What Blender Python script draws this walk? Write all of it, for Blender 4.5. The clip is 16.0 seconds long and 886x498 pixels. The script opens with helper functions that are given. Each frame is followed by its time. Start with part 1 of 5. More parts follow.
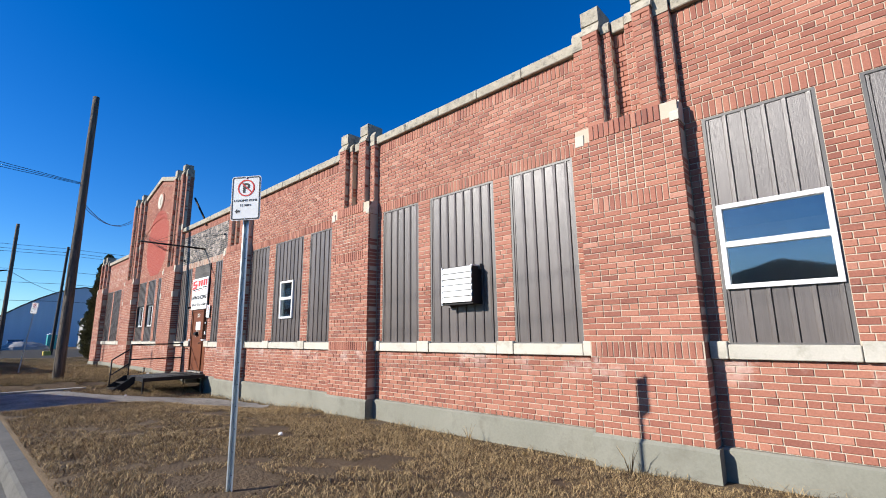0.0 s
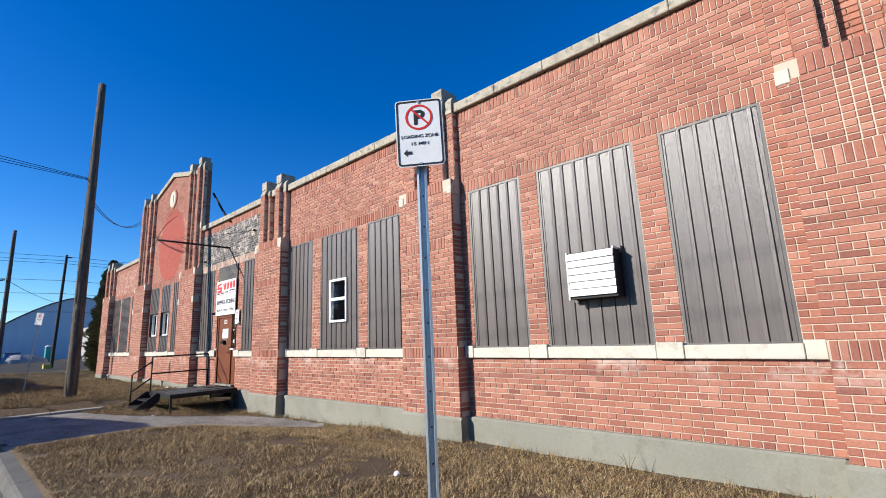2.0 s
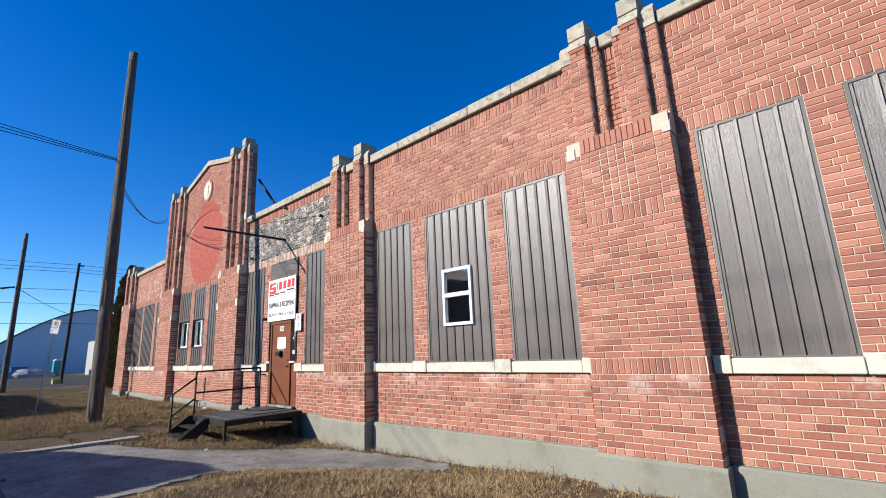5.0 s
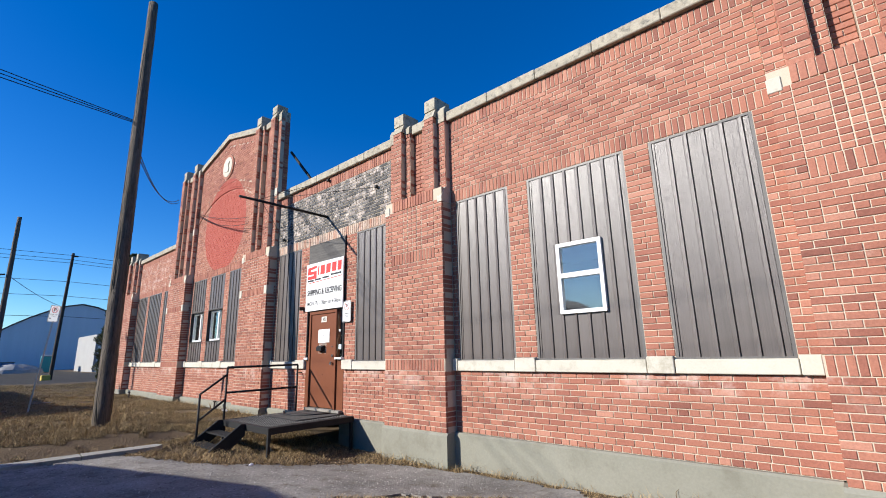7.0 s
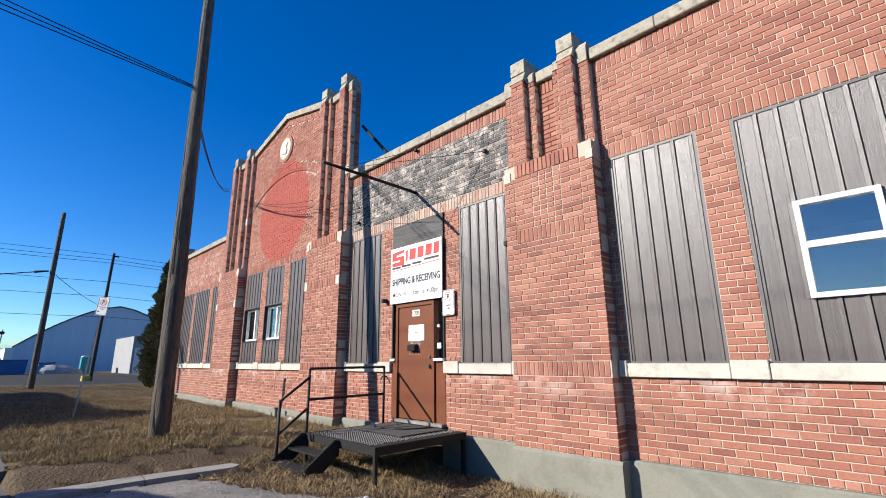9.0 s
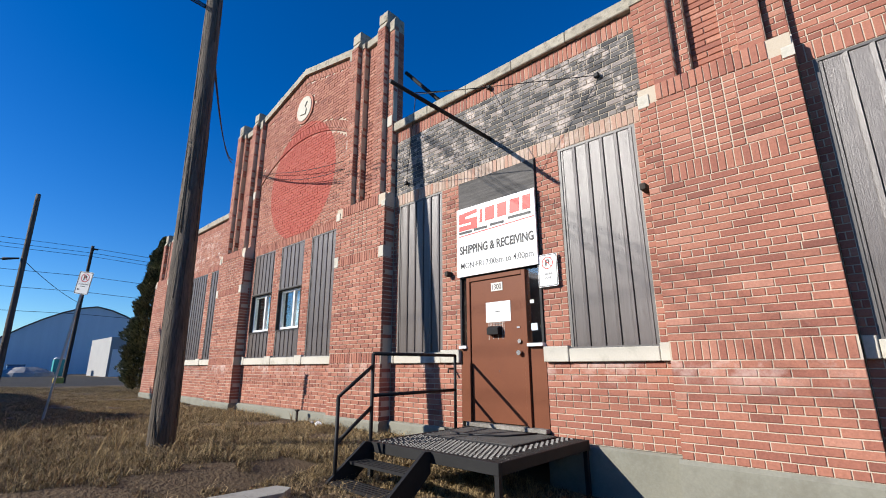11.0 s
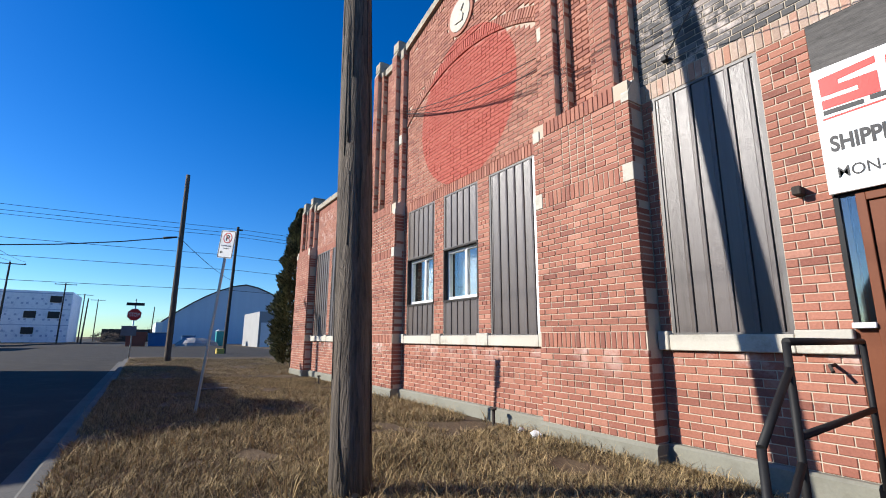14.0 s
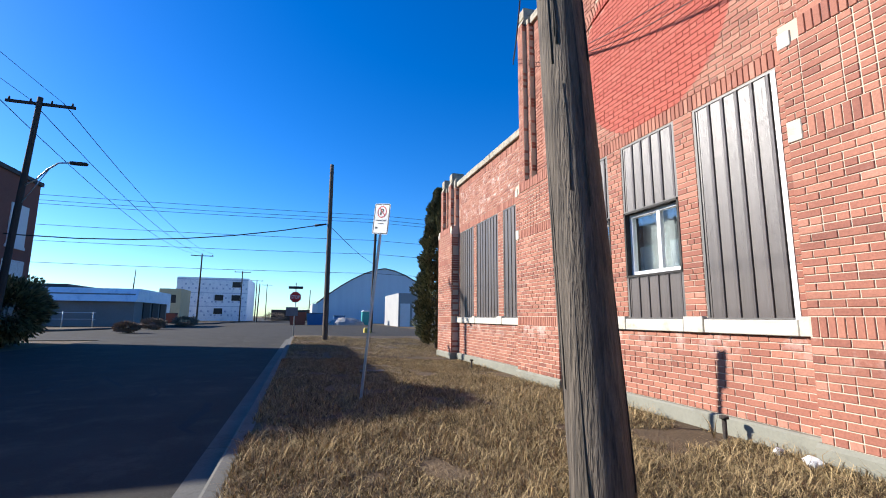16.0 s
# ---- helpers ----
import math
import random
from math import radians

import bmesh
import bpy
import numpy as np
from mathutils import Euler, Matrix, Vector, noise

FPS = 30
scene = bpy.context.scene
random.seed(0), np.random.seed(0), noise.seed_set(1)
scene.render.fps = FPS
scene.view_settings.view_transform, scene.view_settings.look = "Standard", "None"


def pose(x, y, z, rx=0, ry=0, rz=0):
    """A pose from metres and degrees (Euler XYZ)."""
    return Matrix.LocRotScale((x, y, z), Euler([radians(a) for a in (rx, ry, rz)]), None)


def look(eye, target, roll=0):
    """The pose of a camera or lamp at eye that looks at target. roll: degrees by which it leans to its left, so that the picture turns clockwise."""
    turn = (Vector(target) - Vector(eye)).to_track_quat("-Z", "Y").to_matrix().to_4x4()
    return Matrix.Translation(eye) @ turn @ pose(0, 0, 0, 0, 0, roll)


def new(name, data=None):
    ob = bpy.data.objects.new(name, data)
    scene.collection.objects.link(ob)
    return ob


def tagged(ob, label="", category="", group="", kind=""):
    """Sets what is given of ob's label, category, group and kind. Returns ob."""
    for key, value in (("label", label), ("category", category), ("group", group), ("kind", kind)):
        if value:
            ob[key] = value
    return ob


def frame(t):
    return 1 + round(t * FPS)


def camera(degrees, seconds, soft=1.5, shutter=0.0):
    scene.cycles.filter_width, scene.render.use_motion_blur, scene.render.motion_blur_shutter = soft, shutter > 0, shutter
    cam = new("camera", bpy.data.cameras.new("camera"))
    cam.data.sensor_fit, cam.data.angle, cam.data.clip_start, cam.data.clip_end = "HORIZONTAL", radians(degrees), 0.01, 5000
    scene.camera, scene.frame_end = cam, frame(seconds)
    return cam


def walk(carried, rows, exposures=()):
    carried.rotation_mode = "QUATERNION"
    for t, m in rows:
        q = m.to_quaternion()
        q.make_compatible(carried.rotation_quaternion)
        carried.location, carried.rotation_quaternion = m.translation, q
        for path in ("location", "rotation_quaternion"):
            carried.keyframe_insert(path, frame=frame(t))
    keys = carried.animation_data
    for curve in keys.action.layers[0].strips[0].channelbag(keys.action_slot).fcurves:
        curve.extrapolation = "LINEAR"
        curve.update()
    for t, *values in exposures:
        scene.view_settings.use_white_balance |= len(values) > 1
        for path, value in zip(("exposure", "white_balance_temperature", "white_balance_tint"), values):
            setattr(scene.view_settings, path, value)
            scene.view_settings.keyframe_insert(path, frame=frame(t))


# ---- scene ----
cam = camera(88.7, 16.0, 1.0)
METRES, EYE, TILT, LEAN, TURN = 19.04, 1.275, 0.0, 0.0, 44.5
PATH = [
    (0, (-0.267, 0.04, 1.388), (-1.604, 1.481, 1.759), -0.7),
    (0.5, (-0.91, -0.006, 1.418), (-2.228, 1.45, 1.799), -1.1),
    (1, (-1.5, -0.048, 1.436), (-2.796, 1.426, 1.826), -1.2),
    (1.5, (-2.16, -0.053, 1.446), (-3.482, 1.395, 1.841), -2.1),
    (2, (-2.762, -0.027, 1.474), (-4.086, 1.426, 1.847), -2.3),
    (2.5, (-3.416, 0.036, 1.474), (-4.74, 1.482, 1.869), -2.8),
    (3, (-4.035, 0.056, 1.495), (-5.359, 1.5, 1.896), -1.7),
    (3.5, (-4.688, 0.127, 1.487), (-5.997, 1.581, 1.902), -1.8),
    (4, (-5.286, 0.109, 1.511), (-6.618, 1.542, 1.925), -1.8),
    (4.5, (-5.891, 0.137, 1.478), (-7.206, 1.581, 1.908), -2.0),
    (4.7, (-6.162, 0.146, 1.482), (-7.493, 1.576, 1.911), -2.5),
    (6.8, (-8.809, 0.225, 1.376), (-10.102, 1.688, 1.811), -1.0),
    (7, (-9.091, 0.231, 1.375), (-10.397, 1.679, 1.82), -1.3),
    (7.5, (-9.766, 0.259, 1.36), (-11.12, 1.665, 1.796), -0.8),
    (8, (-10.403, 0.324, 1.309), (-11.766, 1.712, 1.774), -0.9),
    (8.5, (-11.061, 0.32, 1.294), (-12.467, 1.655, 1.783), -0.4),
    (9, (-11.641, 0.377, 1.299), (-13.016, 1.75, 1.774), -0.5),
    (9.2, (-11.908, 0.439, 1.301), (-13.283, 1.808, 1.786), -1.0),
    (11.3, (-14.594, 0.864, 1.008), (-15.915, 2.28, 1.51), -0.1),
    (11.5, (-14.857, 0.982, 1.033), (-16.188, 2.387, 1.539), 0.2),
    (12, (-15.474, 1.096, 1.068), (-16.872, 2.446, 1.541), 0.3),
    (12.5, (-16.032, 1.242, 1.128), (-17.458, 2.566, 1.588), 1.1),
    (13, (-16.64, 1.33, 1.131), (-18.139, 2.573, 1.588), 1.1),
    (13.5, (-17.161, 1.363, 1.181), (-18.726, 2.534, 1.605), 1.4),
    (14, (-17.668, 1.366, 1.183), (-19.314, 2.435, 1.57), 0.3),
    (14.5, (-18.144, 1.29, 1.195), (-19.911, 2.173, 1.512), 0.1),
    (15, (-18.478, 1.297, 1.192), (-20.327, 2.008, 1.468), -0.0),
    (15.5, (-18.823, 1.355, 1.211), (-20.707, 1.968, 1.486), -0.2),
    (16, (-19.093, 1.305, 1.23), (-20.984, 1.883, 1.529), 0.5),
]
walk(cam, [(t, look(eye, target, roll)) for t, eye, target, roll in PATH], exposures=((0.0, 0.72), (9.2, 0.74), (11.5, 0.55), (13.0, 0.56), (14.5, 0.84), (16.0, 1.04)))

# ---- light ----
SUN_ELEV, SUN_TO = radians(24.8), Vector((0.479, 0.878, 0))
world = bpy.data.worlds.new("sky_world")
scene.world = world
world.use_nodes = True
wn = world.node_tree.nodes
sky = wn.new("ShaderNodeTexSky")
sky.sky_type = "NISHITA"
sky.sun_disc = False
sky.sun_elevation = SUN_ELEV
sky.sun_rotation = math.atan2(-SUN_TO.x, -SUN_TO.y)
sky.air_density, sky.dust_density, sky.ozone_density, sky.altitude = 1.0, 0.45, 3.0, 600
deep = wn.new("ShaderNodeHueSaturation")
deep.inputs["Saturation"].default_value = 1.42
deep.inputs["Hue"].default_value = 0.508
world.node_tree.links.new(sky.outputs[0], deep.inputs["Color"])
clear = wn.new("ShaderNodeMix")
clear.data_type, clear.blend_type = "RGBA", "MULTIPLY"
clear.inputs[0].default_value, clear.inputs[7].default_value = 1.0, (0.74, 0.98, 1.16, 1)
world.node_tree.links.new(deep.outputs[0], clear.inputs[6])
world.node_tree.links.new(clear.outputs[2], wn["Background"].inputs[0])
wn["Background"].inputs[1].default_value = 0.092
sun = new("sun", bpy.data.lights.new("sun", "SUN"))
sun.data.energy, sun.data.angle, sun.data.color = 5.0, radians(0.53), (1.0, 0.95, 0.88)
sun.matrix_world = look((0, 0, 30), (SUN_TO.x * 10, SUN_TO.y * 10, 30 - 10 * math.tan(SUN_ELEV)))


# ---- materials ----
def mat(name, rough=0.8, metal=0.0, spec=0.3):
    m = bpy.data.materials.new(name)
    m.use_nodes = True
    b = m.node_tree.nodes["Principled BSDF"]
    b.inputs["Roughness"].default_value = rough
    b.inputs["Metallic"].default_value = metal
    b.inputs["Specular IOR Level"].default_value = spec
    return m, m.node_tree, b


def node(nt, kind, **inputs):
    n = nt.nodes.new(kind)
    for key, value in inputs.items():
        n.inputs[key.replace("_", " ")].default_value = value
    return n


def ramp(nt, source, stops):
    r = nt.nodes.new("ShaderNodeValToRGB")
    els = r.color_ramp.elements
    while len(els) < len(stops):
        els.new(0.5)
    for e, (p, c) in zip(els, stops):
        e.position, e.color = p, (*c, 1)
    nt.links.new(source, r.inputs[0])
    return r.outputs[0]


def mixc(nt, mode, fac, a, b):
    n = nt.nodes.new("ShaderNodeMix")
    n.data_type, n.blend_type = "RGBA", mode
    for i, v in ((0, fac), (6, a), (7, b)):
        if isinstance(v, bpy.types.NodeSocket):
            nt.links.new(v, n.inputs[i])
        else:
            n.inputs[i].default_value = v if i == 0 else (*v, 1)
    return n.outputs[2]


def mth(nt, op, a, b=0.0, c=0.0):
    n = nt.nodes.new("ShaderNodeMath")
    n.operation = op
    for i, v in enumerate((a, b, c)):
        if isinstance(v, bpy.types.NodeSocket):
            nt.links.new(v, n.inputs[i])
        else:
            n.inputs[i].default_value = v
    return n.outputs[0]


def coords(nt, scale=(1, 1, 1)):
    g = nt.nodes.new("ShaderNodeNewGeometry")
    m = nt.nodes.new("ShaderNodeMapping")
    m.inputs["Scale"].default_value = scale
    nt.links.new(g.outputs["Position"], m.inputs[0])
    return m.outputs[0], g


def noise_at(nt, vec, scale, detail=4.0, rough=0.6):
    n = node(nt, "ShaderNodeTexNoise", Scale=scale, Detail=detail, Roughness=rough)
    nt.links.new(vec, n.inputs["Vector"])
    return n.outputs[0]


def bump(nt, bsdf, height, strength=0.3, dist=0.01):
    n = node(nt, "ShaderNodeBump", Strength=strength, Distance=dist)
    nt.links.new(height, n.inputs["Height"])
    nt.links.new(n.outputs[0], bsdf.inputs["Normal"])


def each_random(nt):
    """One number for each piece, whether an object of its own or an island of a mesh."""
    o, g = nt.nodes.new("ShaderNodeObjectInfo"), nt.nodes.new("ShaderNodeNewGeometry")
    return mth(nt, "FRACT", mth(nt, "ADD", o.outputs["Random"], g.outputs["Random Per Island"]))


def mottled(name, c1, c2, scale=3.0, fine=60.0, rough=0.8, metal=0.0, bumps=0.3, dist=0.004, stretch=(1, 1, 1), spec=0.3, dirt=None, pieces=0.0):
    """Two-scale variation between two colours, with fine relief."""
    m, nt, b = mat(name, rough, metal, spec)
    v, _ = coords(nt, stretch)
    big, small = noise_at(nt, v, scale), noise_at(nt, v, fine, 3.0)
    f = mth(nt, "MULTIPLY_ADD", small, 0.45, mth(nt, "MULTIPLY", big, 0.6))
    if pieces:
        f = mth(nt, "MULTIPLY_ADD", each_random(nt), pieces, mth(nt, "SUBTRACT", f, pieces * 0.5))
    col = ramp(nt, f, [(0.25, c1), (0.75, c2)])
    if dirt:
        col = mixc(nt, "MIX", ramp(nt, noise_at(nt, v, scale * 2.3, 6.0, 0.7), [(0.52, (0, 0, 0)), (0.7, (1, 1, 1))]), col, dirt)
    nt.links.new(col, b.inputs["Base Color"])
    bump(nt, b, small, bumps, dist)
    return m


DISC = (-24.5, 5.78, 1.6)


def brick_mat(name, tones, painted=False, pale=0.0, patch=6.0):
    m, nt, b = mat(name, 0.76, 0.0, 0.3)
    v, g = coords(nt)
    r = each_random(nt)
    col = ramp(nt, r, tones)
    speck = noise_at(nt, v, 45.0, 5.0, 0.7)
    col = mixc(nt, "MULTIPLY", 0.55, col, ramp(nt, speck, [(0.3, (0.56, 0.52, 0.5)), (0.7, (1.2, 1.17, 1.14))]))
    big = noise_at(nt, v, 0.9, 5.0, 0.65)
    col = mixc(nt, "MULTIPLY", 0.6, col, ramp(nt, big, [(0.3, (0.78, 0.74, 0.72)), (0.7, (1.08, 1.08, 1.08))]))
    pale_f = ramp(nt, noise_at(nt, v, patch, 6.0, 0.75), [(0.6 - 0.13 * pale, (0, 0, 0)), (0.72 - 0.1 * pale, (1, 1, 1))])
    col = mixc(nt, "MIX", mth(nt, "MULTIPLY", pale_f, 0.12 + pale), col, (0.64, 0.54, 0.47))
    s = nt.nodes.new("ShaderNodeSeparateXYZ")
    nt.links.new(g.outputs["Position"], s.inputs[0])
    band = mth(nt, "MULTIPLY", mth(nt, "LESS_THAN", s.outputs[2], 1.07), ramp(nt, s.outputs[2], [(0.72, (0, 0, 0)), (1.0, (1, 1, 1))]))
    streak = ramp(nt, noise_at(nt, v, 2.2, 6.0, 0.7), [(0.5, (0, 0, 0)), (0.64, (1, 1, 1))])
    col = mixc(nt, "MIX", mth(nt, "MULTIPLY", mth(nt, "MULTIPLY", band, streak), 0.5), col, (0.62, 0.52, 0.46))
    if painted:
        dx, dz = mth(nt, "SUBTRACT", s.outputs[0], DISC[0]), mth(nt, "SUBTRACT", s.outputs[2], DISC[1])
        d = mth(nt, "SQRT", mth(nt, "ADD", mth(nt, "MULTIPLY", dx, dx), mth(nt, "MULTIPLY", dz, dz)))
        d = mth(nt, "ADD", d, mth(nt, "MULTIPLY", mth(nt, "SUBTRACT", speck, 0.5), 0.12))
        f = mth(nt, "MULTIPLY", mth(nt, "LESS_THAN", d, DISC[2]), 0.72)
        col = mixc(nt, "MIX", f, col, (0.34, 0.047, 0.03))
    nt.links.new(col, b.inputs["Base Color"])
    bump(nt, b, speck, 0.5, 0.004)
    return m


RED_TONES = [(0.0, (0.215, 0.084, 0.06)), (0.06, (0.27, 0.104, 0.073)), (0.3, (0.312, 0.124, 0.084)), (0.6, (0.34, 0.141, 0.095)), (0.88, (0.37, 0.16, 0.107)), (1.0, (0.42, 0.205, 0.145))]
M = {}
M["brick"] = brick_mat("brick_red", RED_TONES)
M["brick_disc"] = brick_mat("brick_red_with_painted_disc", RED_TONES, True)
M["brick_grey"] = brick_mat("brick_painted_grey", [(0.0, (0.0539, 0.0539, 0.0556)), (0.55, (0.0996, 0.0979, 0.0963)), (0.85, (0.166, 0.158, 0.154)), (1.0, (0.299, 0.257, 0.232))], False, 0.62, 4.2)
M["brick_salt"] = brick_mat("brick_salt_stained", RED_TONES, False, 0.6)
M["brick_pale"] = brick_mat("brick_whitewashed", [(0.0, (0.349, 0.249, 0.191)), (0.6, (0.481, 0.373, 0.299)), (1.0, (0.398, 0.207, 0.141))], False, 0.4)
M["mortar"] = mottled("lime_mortar", (0.387, 0.32, 0.241), (0.523, 0.45, 0.353), 1.5, 90.0, 0.95)
M["mortar_disc"] = brick_mat("mortar_with_painted_disc", [(0.0, (0.415, 0.332, 0.249)), (1.0, (0.515, 0.415, 0.332))], True)
M["cracks"] = mottled("tar_crack", (0.006, 0.006, 0.006), (0.014, 0.014, 0.014), 3.0, 40.0, 0.85)
M["cap"] = mottled("lichened_cap_stone", (0.199, 0.178, 0.141), (0.448, 0.403, 0.315), 4.0, 38.0, 0.92, dirt=(0.108, 0.104, 0.0913), bumps=0.7)
M["stone"] = mottled("cast_stone", (0.405, 0.377, 0.312), (0.535, 0.502, 0.429), 1.6, 55.0, 0.9, dirt=(0.324, 0.3, 0.235), bumps=0.5)
M["concrete"] = mottled("foundation_concrete", (0.169, 0.167, 0.132), (0.248, 0.242, 0.197), 0.9, 40.0, 0.92, dirt=(0.158, 0.15, 0.118), bumps=0.4)
M["siding"] = mottled("grey_brown_siding", (0.0607, 0.0497, 0.0442), (0.109, 0.0911, 0.0828), 2.2, 26.0, 0.4, bumps=0.7, dist=0.004, stretch=(9, 9, 0.22), spec=0.6, pieces=0.25)
M["trim_grey"] = mottled("grey_metal_trim", (0.0622, 0.0573, 0.0531), (0.108, 0.0996, 0.093), 2.0, 40.0, 0.5, spec=0.5)
M["seam"] = mottled("dark_seam", (0.03, 0.027, 0.025), (0.05, 0.045, 0.04), 3.0, 40.0, 0.8)
M["white_vinyl"] = mottled("white_vinyl", (0.666, 0.666, 0.657), (0.756, 0.756, 0.747), 2.0, 30.0, 0.35, spec=0.5, bumps=0.05)
M["white_sheet"] = mottled("white_painted_sheet", (0.63, 0.63, 0.612), (0.756, 0.756, 0.738), 2.0, 30.0, 0.45, spec=0.5, bumps=0.08)
M["black_metal"] = mottled("black_painted_steel", (0.007, 0.007, 0.008), (0.018, 0.018, 0.018), 5.0, 60.0, 0.6, spec=0.25, bumps=0.15)
M["worn_steel"] = mottled("worn_steel", (0.03, 0.03, 0.03), (0.10, 0.098, 0.095), 6.0, 50.0, 0.5, 0.3)
M["black"] = mottled("black_paint", (0.012, 0.012, 0.014), (0.022, 0.022, 0.024), 4.0, 60.0, 0.5)
M["red"] = mottled("sign_red", (0.52, 0.025, 0.022), (0.62, 0.04, 0.03), 3.0, 50.0, 0.45)
M["galv"] = mottled("galvanised_steel", (0.36, 0.40, 0.42), (0.56, 0.60, 0.62), 6.0, 60.0, 0.42, 0.65, bumps=0.1)
M["door_brown"] = mottled("brown_door_paint", (0.124, 0.0415, 0.0199), (0.166, 0.0564, 0.0266), 1.5, 50.0, 0.5, spec=0.15, bumps=0.1)
M["chrome"] = mottled("worn_chrome", (0.5, 0.5, 0.5), (0.7, 0.7, 0.7), 6.0, 60.0, 0.25, 1.0, bumps=0.05)
M["pole_wood"] = mottled("weathered_pole_wood", (0.0183, 0.0149, 0.0124), (0.207, 0.17, 0.133), 1.6, 9.0, 0.9, stretch=(8, 8, 0.3), bumps=1.0, dist=0.03, dirt=(0.0415, 0.0373, 0.0332))
M["dark_wood"] = mottled("dark_creosoted_wood", (0.025, 0.02, 0.017), (0.07, 0.058, 0.048), 3.0, 22.0, 0.9, stretch=(6, 6, 0.4), bumps=0.6, dist=0.01)
M["wire"] = mottled("black_cable", (0.012, 0.012, 0.013), (0.02, 0.02, 0.02), 5.0, 50.0, 0.6)
M["asphalt"] = mottled("worn_asphalt", (0.028, 0.025, 0.021), (0.056, 0.051, 0.044), 0.7, 45.0, 0.95, bumps=0.7, dist=0.01, dirt=(0.07, 0.063, 0.052), spec=0.15)
M["drive"] = mottled("gravelly_asphalt", (0.05, 0.046, 0.04), (0.36, 0.335, 0.295), 1.4, 30.0, 0.95, bumps=1.0, dist=0.015, dirt=(0.12, 0.10, 0.075))
M["stones"] = mottled("loose_stones", (0.133, 0.12, 0.104), (0.382, 0.357, 0.32), 3.0, 20.0, 0.95, bumps=0.2, pieces=0.8)
M["curb"] = mottled("kerb_concrete", (0.0622, 0.0598, 0.0531), (0.141, 0.134, 0.12), 1.5, 40.0, 0.93, dirt=(0.0747, 0.0706, 0.0622), bumps=0.5)
M["slab"] = mottled("old_pale_concrete", (0.20, 0.19, 0.165), (0.36, 0.345, 0.305), 1.5, 40.0, 0.93, dirt=(0.15, 0.14, 0.12), bumps=0.5)
M["soil"] = mottled("dry_turf", (0.0512, 0.0357, 0.0202), (0.15, 0.103, 0.0568), 1.3, 24.0, 0.97, bumps=1.0, dist=0.03, dirt=(0.103, 0.0679, 0.0378))
M["straw"] = mottled("dry_grass", (0.085, 0.054, 0.026), (0.44, 0.315, 0.155), 0.8, 9.0, 0.85, bumps=0.0, pieces=0.8)
M["straw_green"] = mottled("greenish_dry_grass", (0.07, 0.05, 0.022), (0.40, 0.295, 0.145), 0.8, 9.0, 0.85, bumps=0.0, pieces=0.8)
M["needle"] = mottled("conifer_foliage", (0.036, 0.044, 0.018), (0.20, 0.19, 0.09), 1.5, 12.0, 0.75, bumps=0.0, pieces=0.6)
M["leaf"] = mottled("dead_leaf", (0.035, 0.024, 0.015), (0.26, 0.18, 0.10), 2.0, 30.0, 0.85, bumps=0.0, pieces=0.9)
M["bark"] = mottled("conifer_bark", (0.06, 0.045, 0.035), (0.14, 0.11, 0.085), 3.0, 25.0, 0.95, stretch=(5, 5, 1))
M["far_brick"] = mottled("far_dark_brick", (0.15, 0.06, 0.045), (0.24, 0.10, 0.075), 0.8, 14.0, 0.9)
M["far_grey"] = mottled("far_grey_siding", (0.14, 0.14, 0.14), (0.22, 0.22, 0.22), 0.3, 6.0, 0.8)
M["far_blue"] = mottled("far_blue_grey_sheet", (0.46, 0.53, 0.60), (0.56, 0.63, 0.70), 0.2, 5.0, 0.6, stretch=(1, 4, 0.2))
M["far_pale"] = mottled("far_pale_block", (0.26, 0.26, 0.254), (0.341, 0.335, 0.322), 0.4, 6.0, 0.85)
M["far_olive"] = mottled("far_olive_render", (0.36, 0.31, 0.19), (0.47, 0.41, 0.27), 0.4, 6.0, 0.9)
M["plywood"] = mottled("weathered_dark_plywood", (0.03, 0.029, 0.028), (0.15, 0.14, 0.13), 2.5, 20.0, 0.9, stretch=(1, 1, 9), bumps=0.6)
M["far_white"] = mottled("far_white_wall", (0.60, 0.60, 0.58), (0.74, 0.74, 0.72), 0.4, 6.0, 0.7)
M["far_wrap"] = mottled("white_house_wrap", (0.66, 0.70, 0.76), (0.80, 0.83, 0.88), 0.6, 3.0, 0.7, dirt=(0.5, 0.56, 0.66))
M["wrap_print"] = mottled("blue_wrap_print", (0.30, 0.38, 0.52), (0.42, 0.5, 0.62), 0.6, 3.0, 0.7)
M["roof"] = mottled("dark_roofing", (0.05, 0.048, 0.047), (0.10, 0.096, 0.092), 0.7, 14.0, 0.95)
M["bin_red"] = mottled("rusty_red_bin", (0.22, 0.05, 0.03), (0.33, 0.09, 0.05), 1.0, 10.0, 0.7)
M["bin_blue"] = mottled("blue_bin", (0.03, 0.10, 0.24), (0.06, 0.17, 0.34), 1.0, 10.0, 0.6)
M["teal"] = mottled("teal_plastic", (0.03, 0.24, 0.24), (0.05, 0.34, 0.33), 1.0, 10.0, 0.5)
M["rubble"] = mottled("grey_rubble", (0.2, 0.2, 0.2), (0.38, 0.37, 0.36), 1.0, 5.0, 0.95)
M["yellow"] = mottled("faded_yellow_plastic", (0.5, 0.36, 0.06), (0.62, 0.46, 0.1), 2.0, 20.0, 0.6)
M["twig"] = mottled("bare_twigs", (0.14, 0.105, 0.075), (0.26, 0.2, 0.145), 2.0, 20.0, 0.95)
M["text"] = mottled("sign_black", (0.016, 0.016, 0.018), (0.026, 0.026, 0.028), 4.0, 60.0, 0.5)
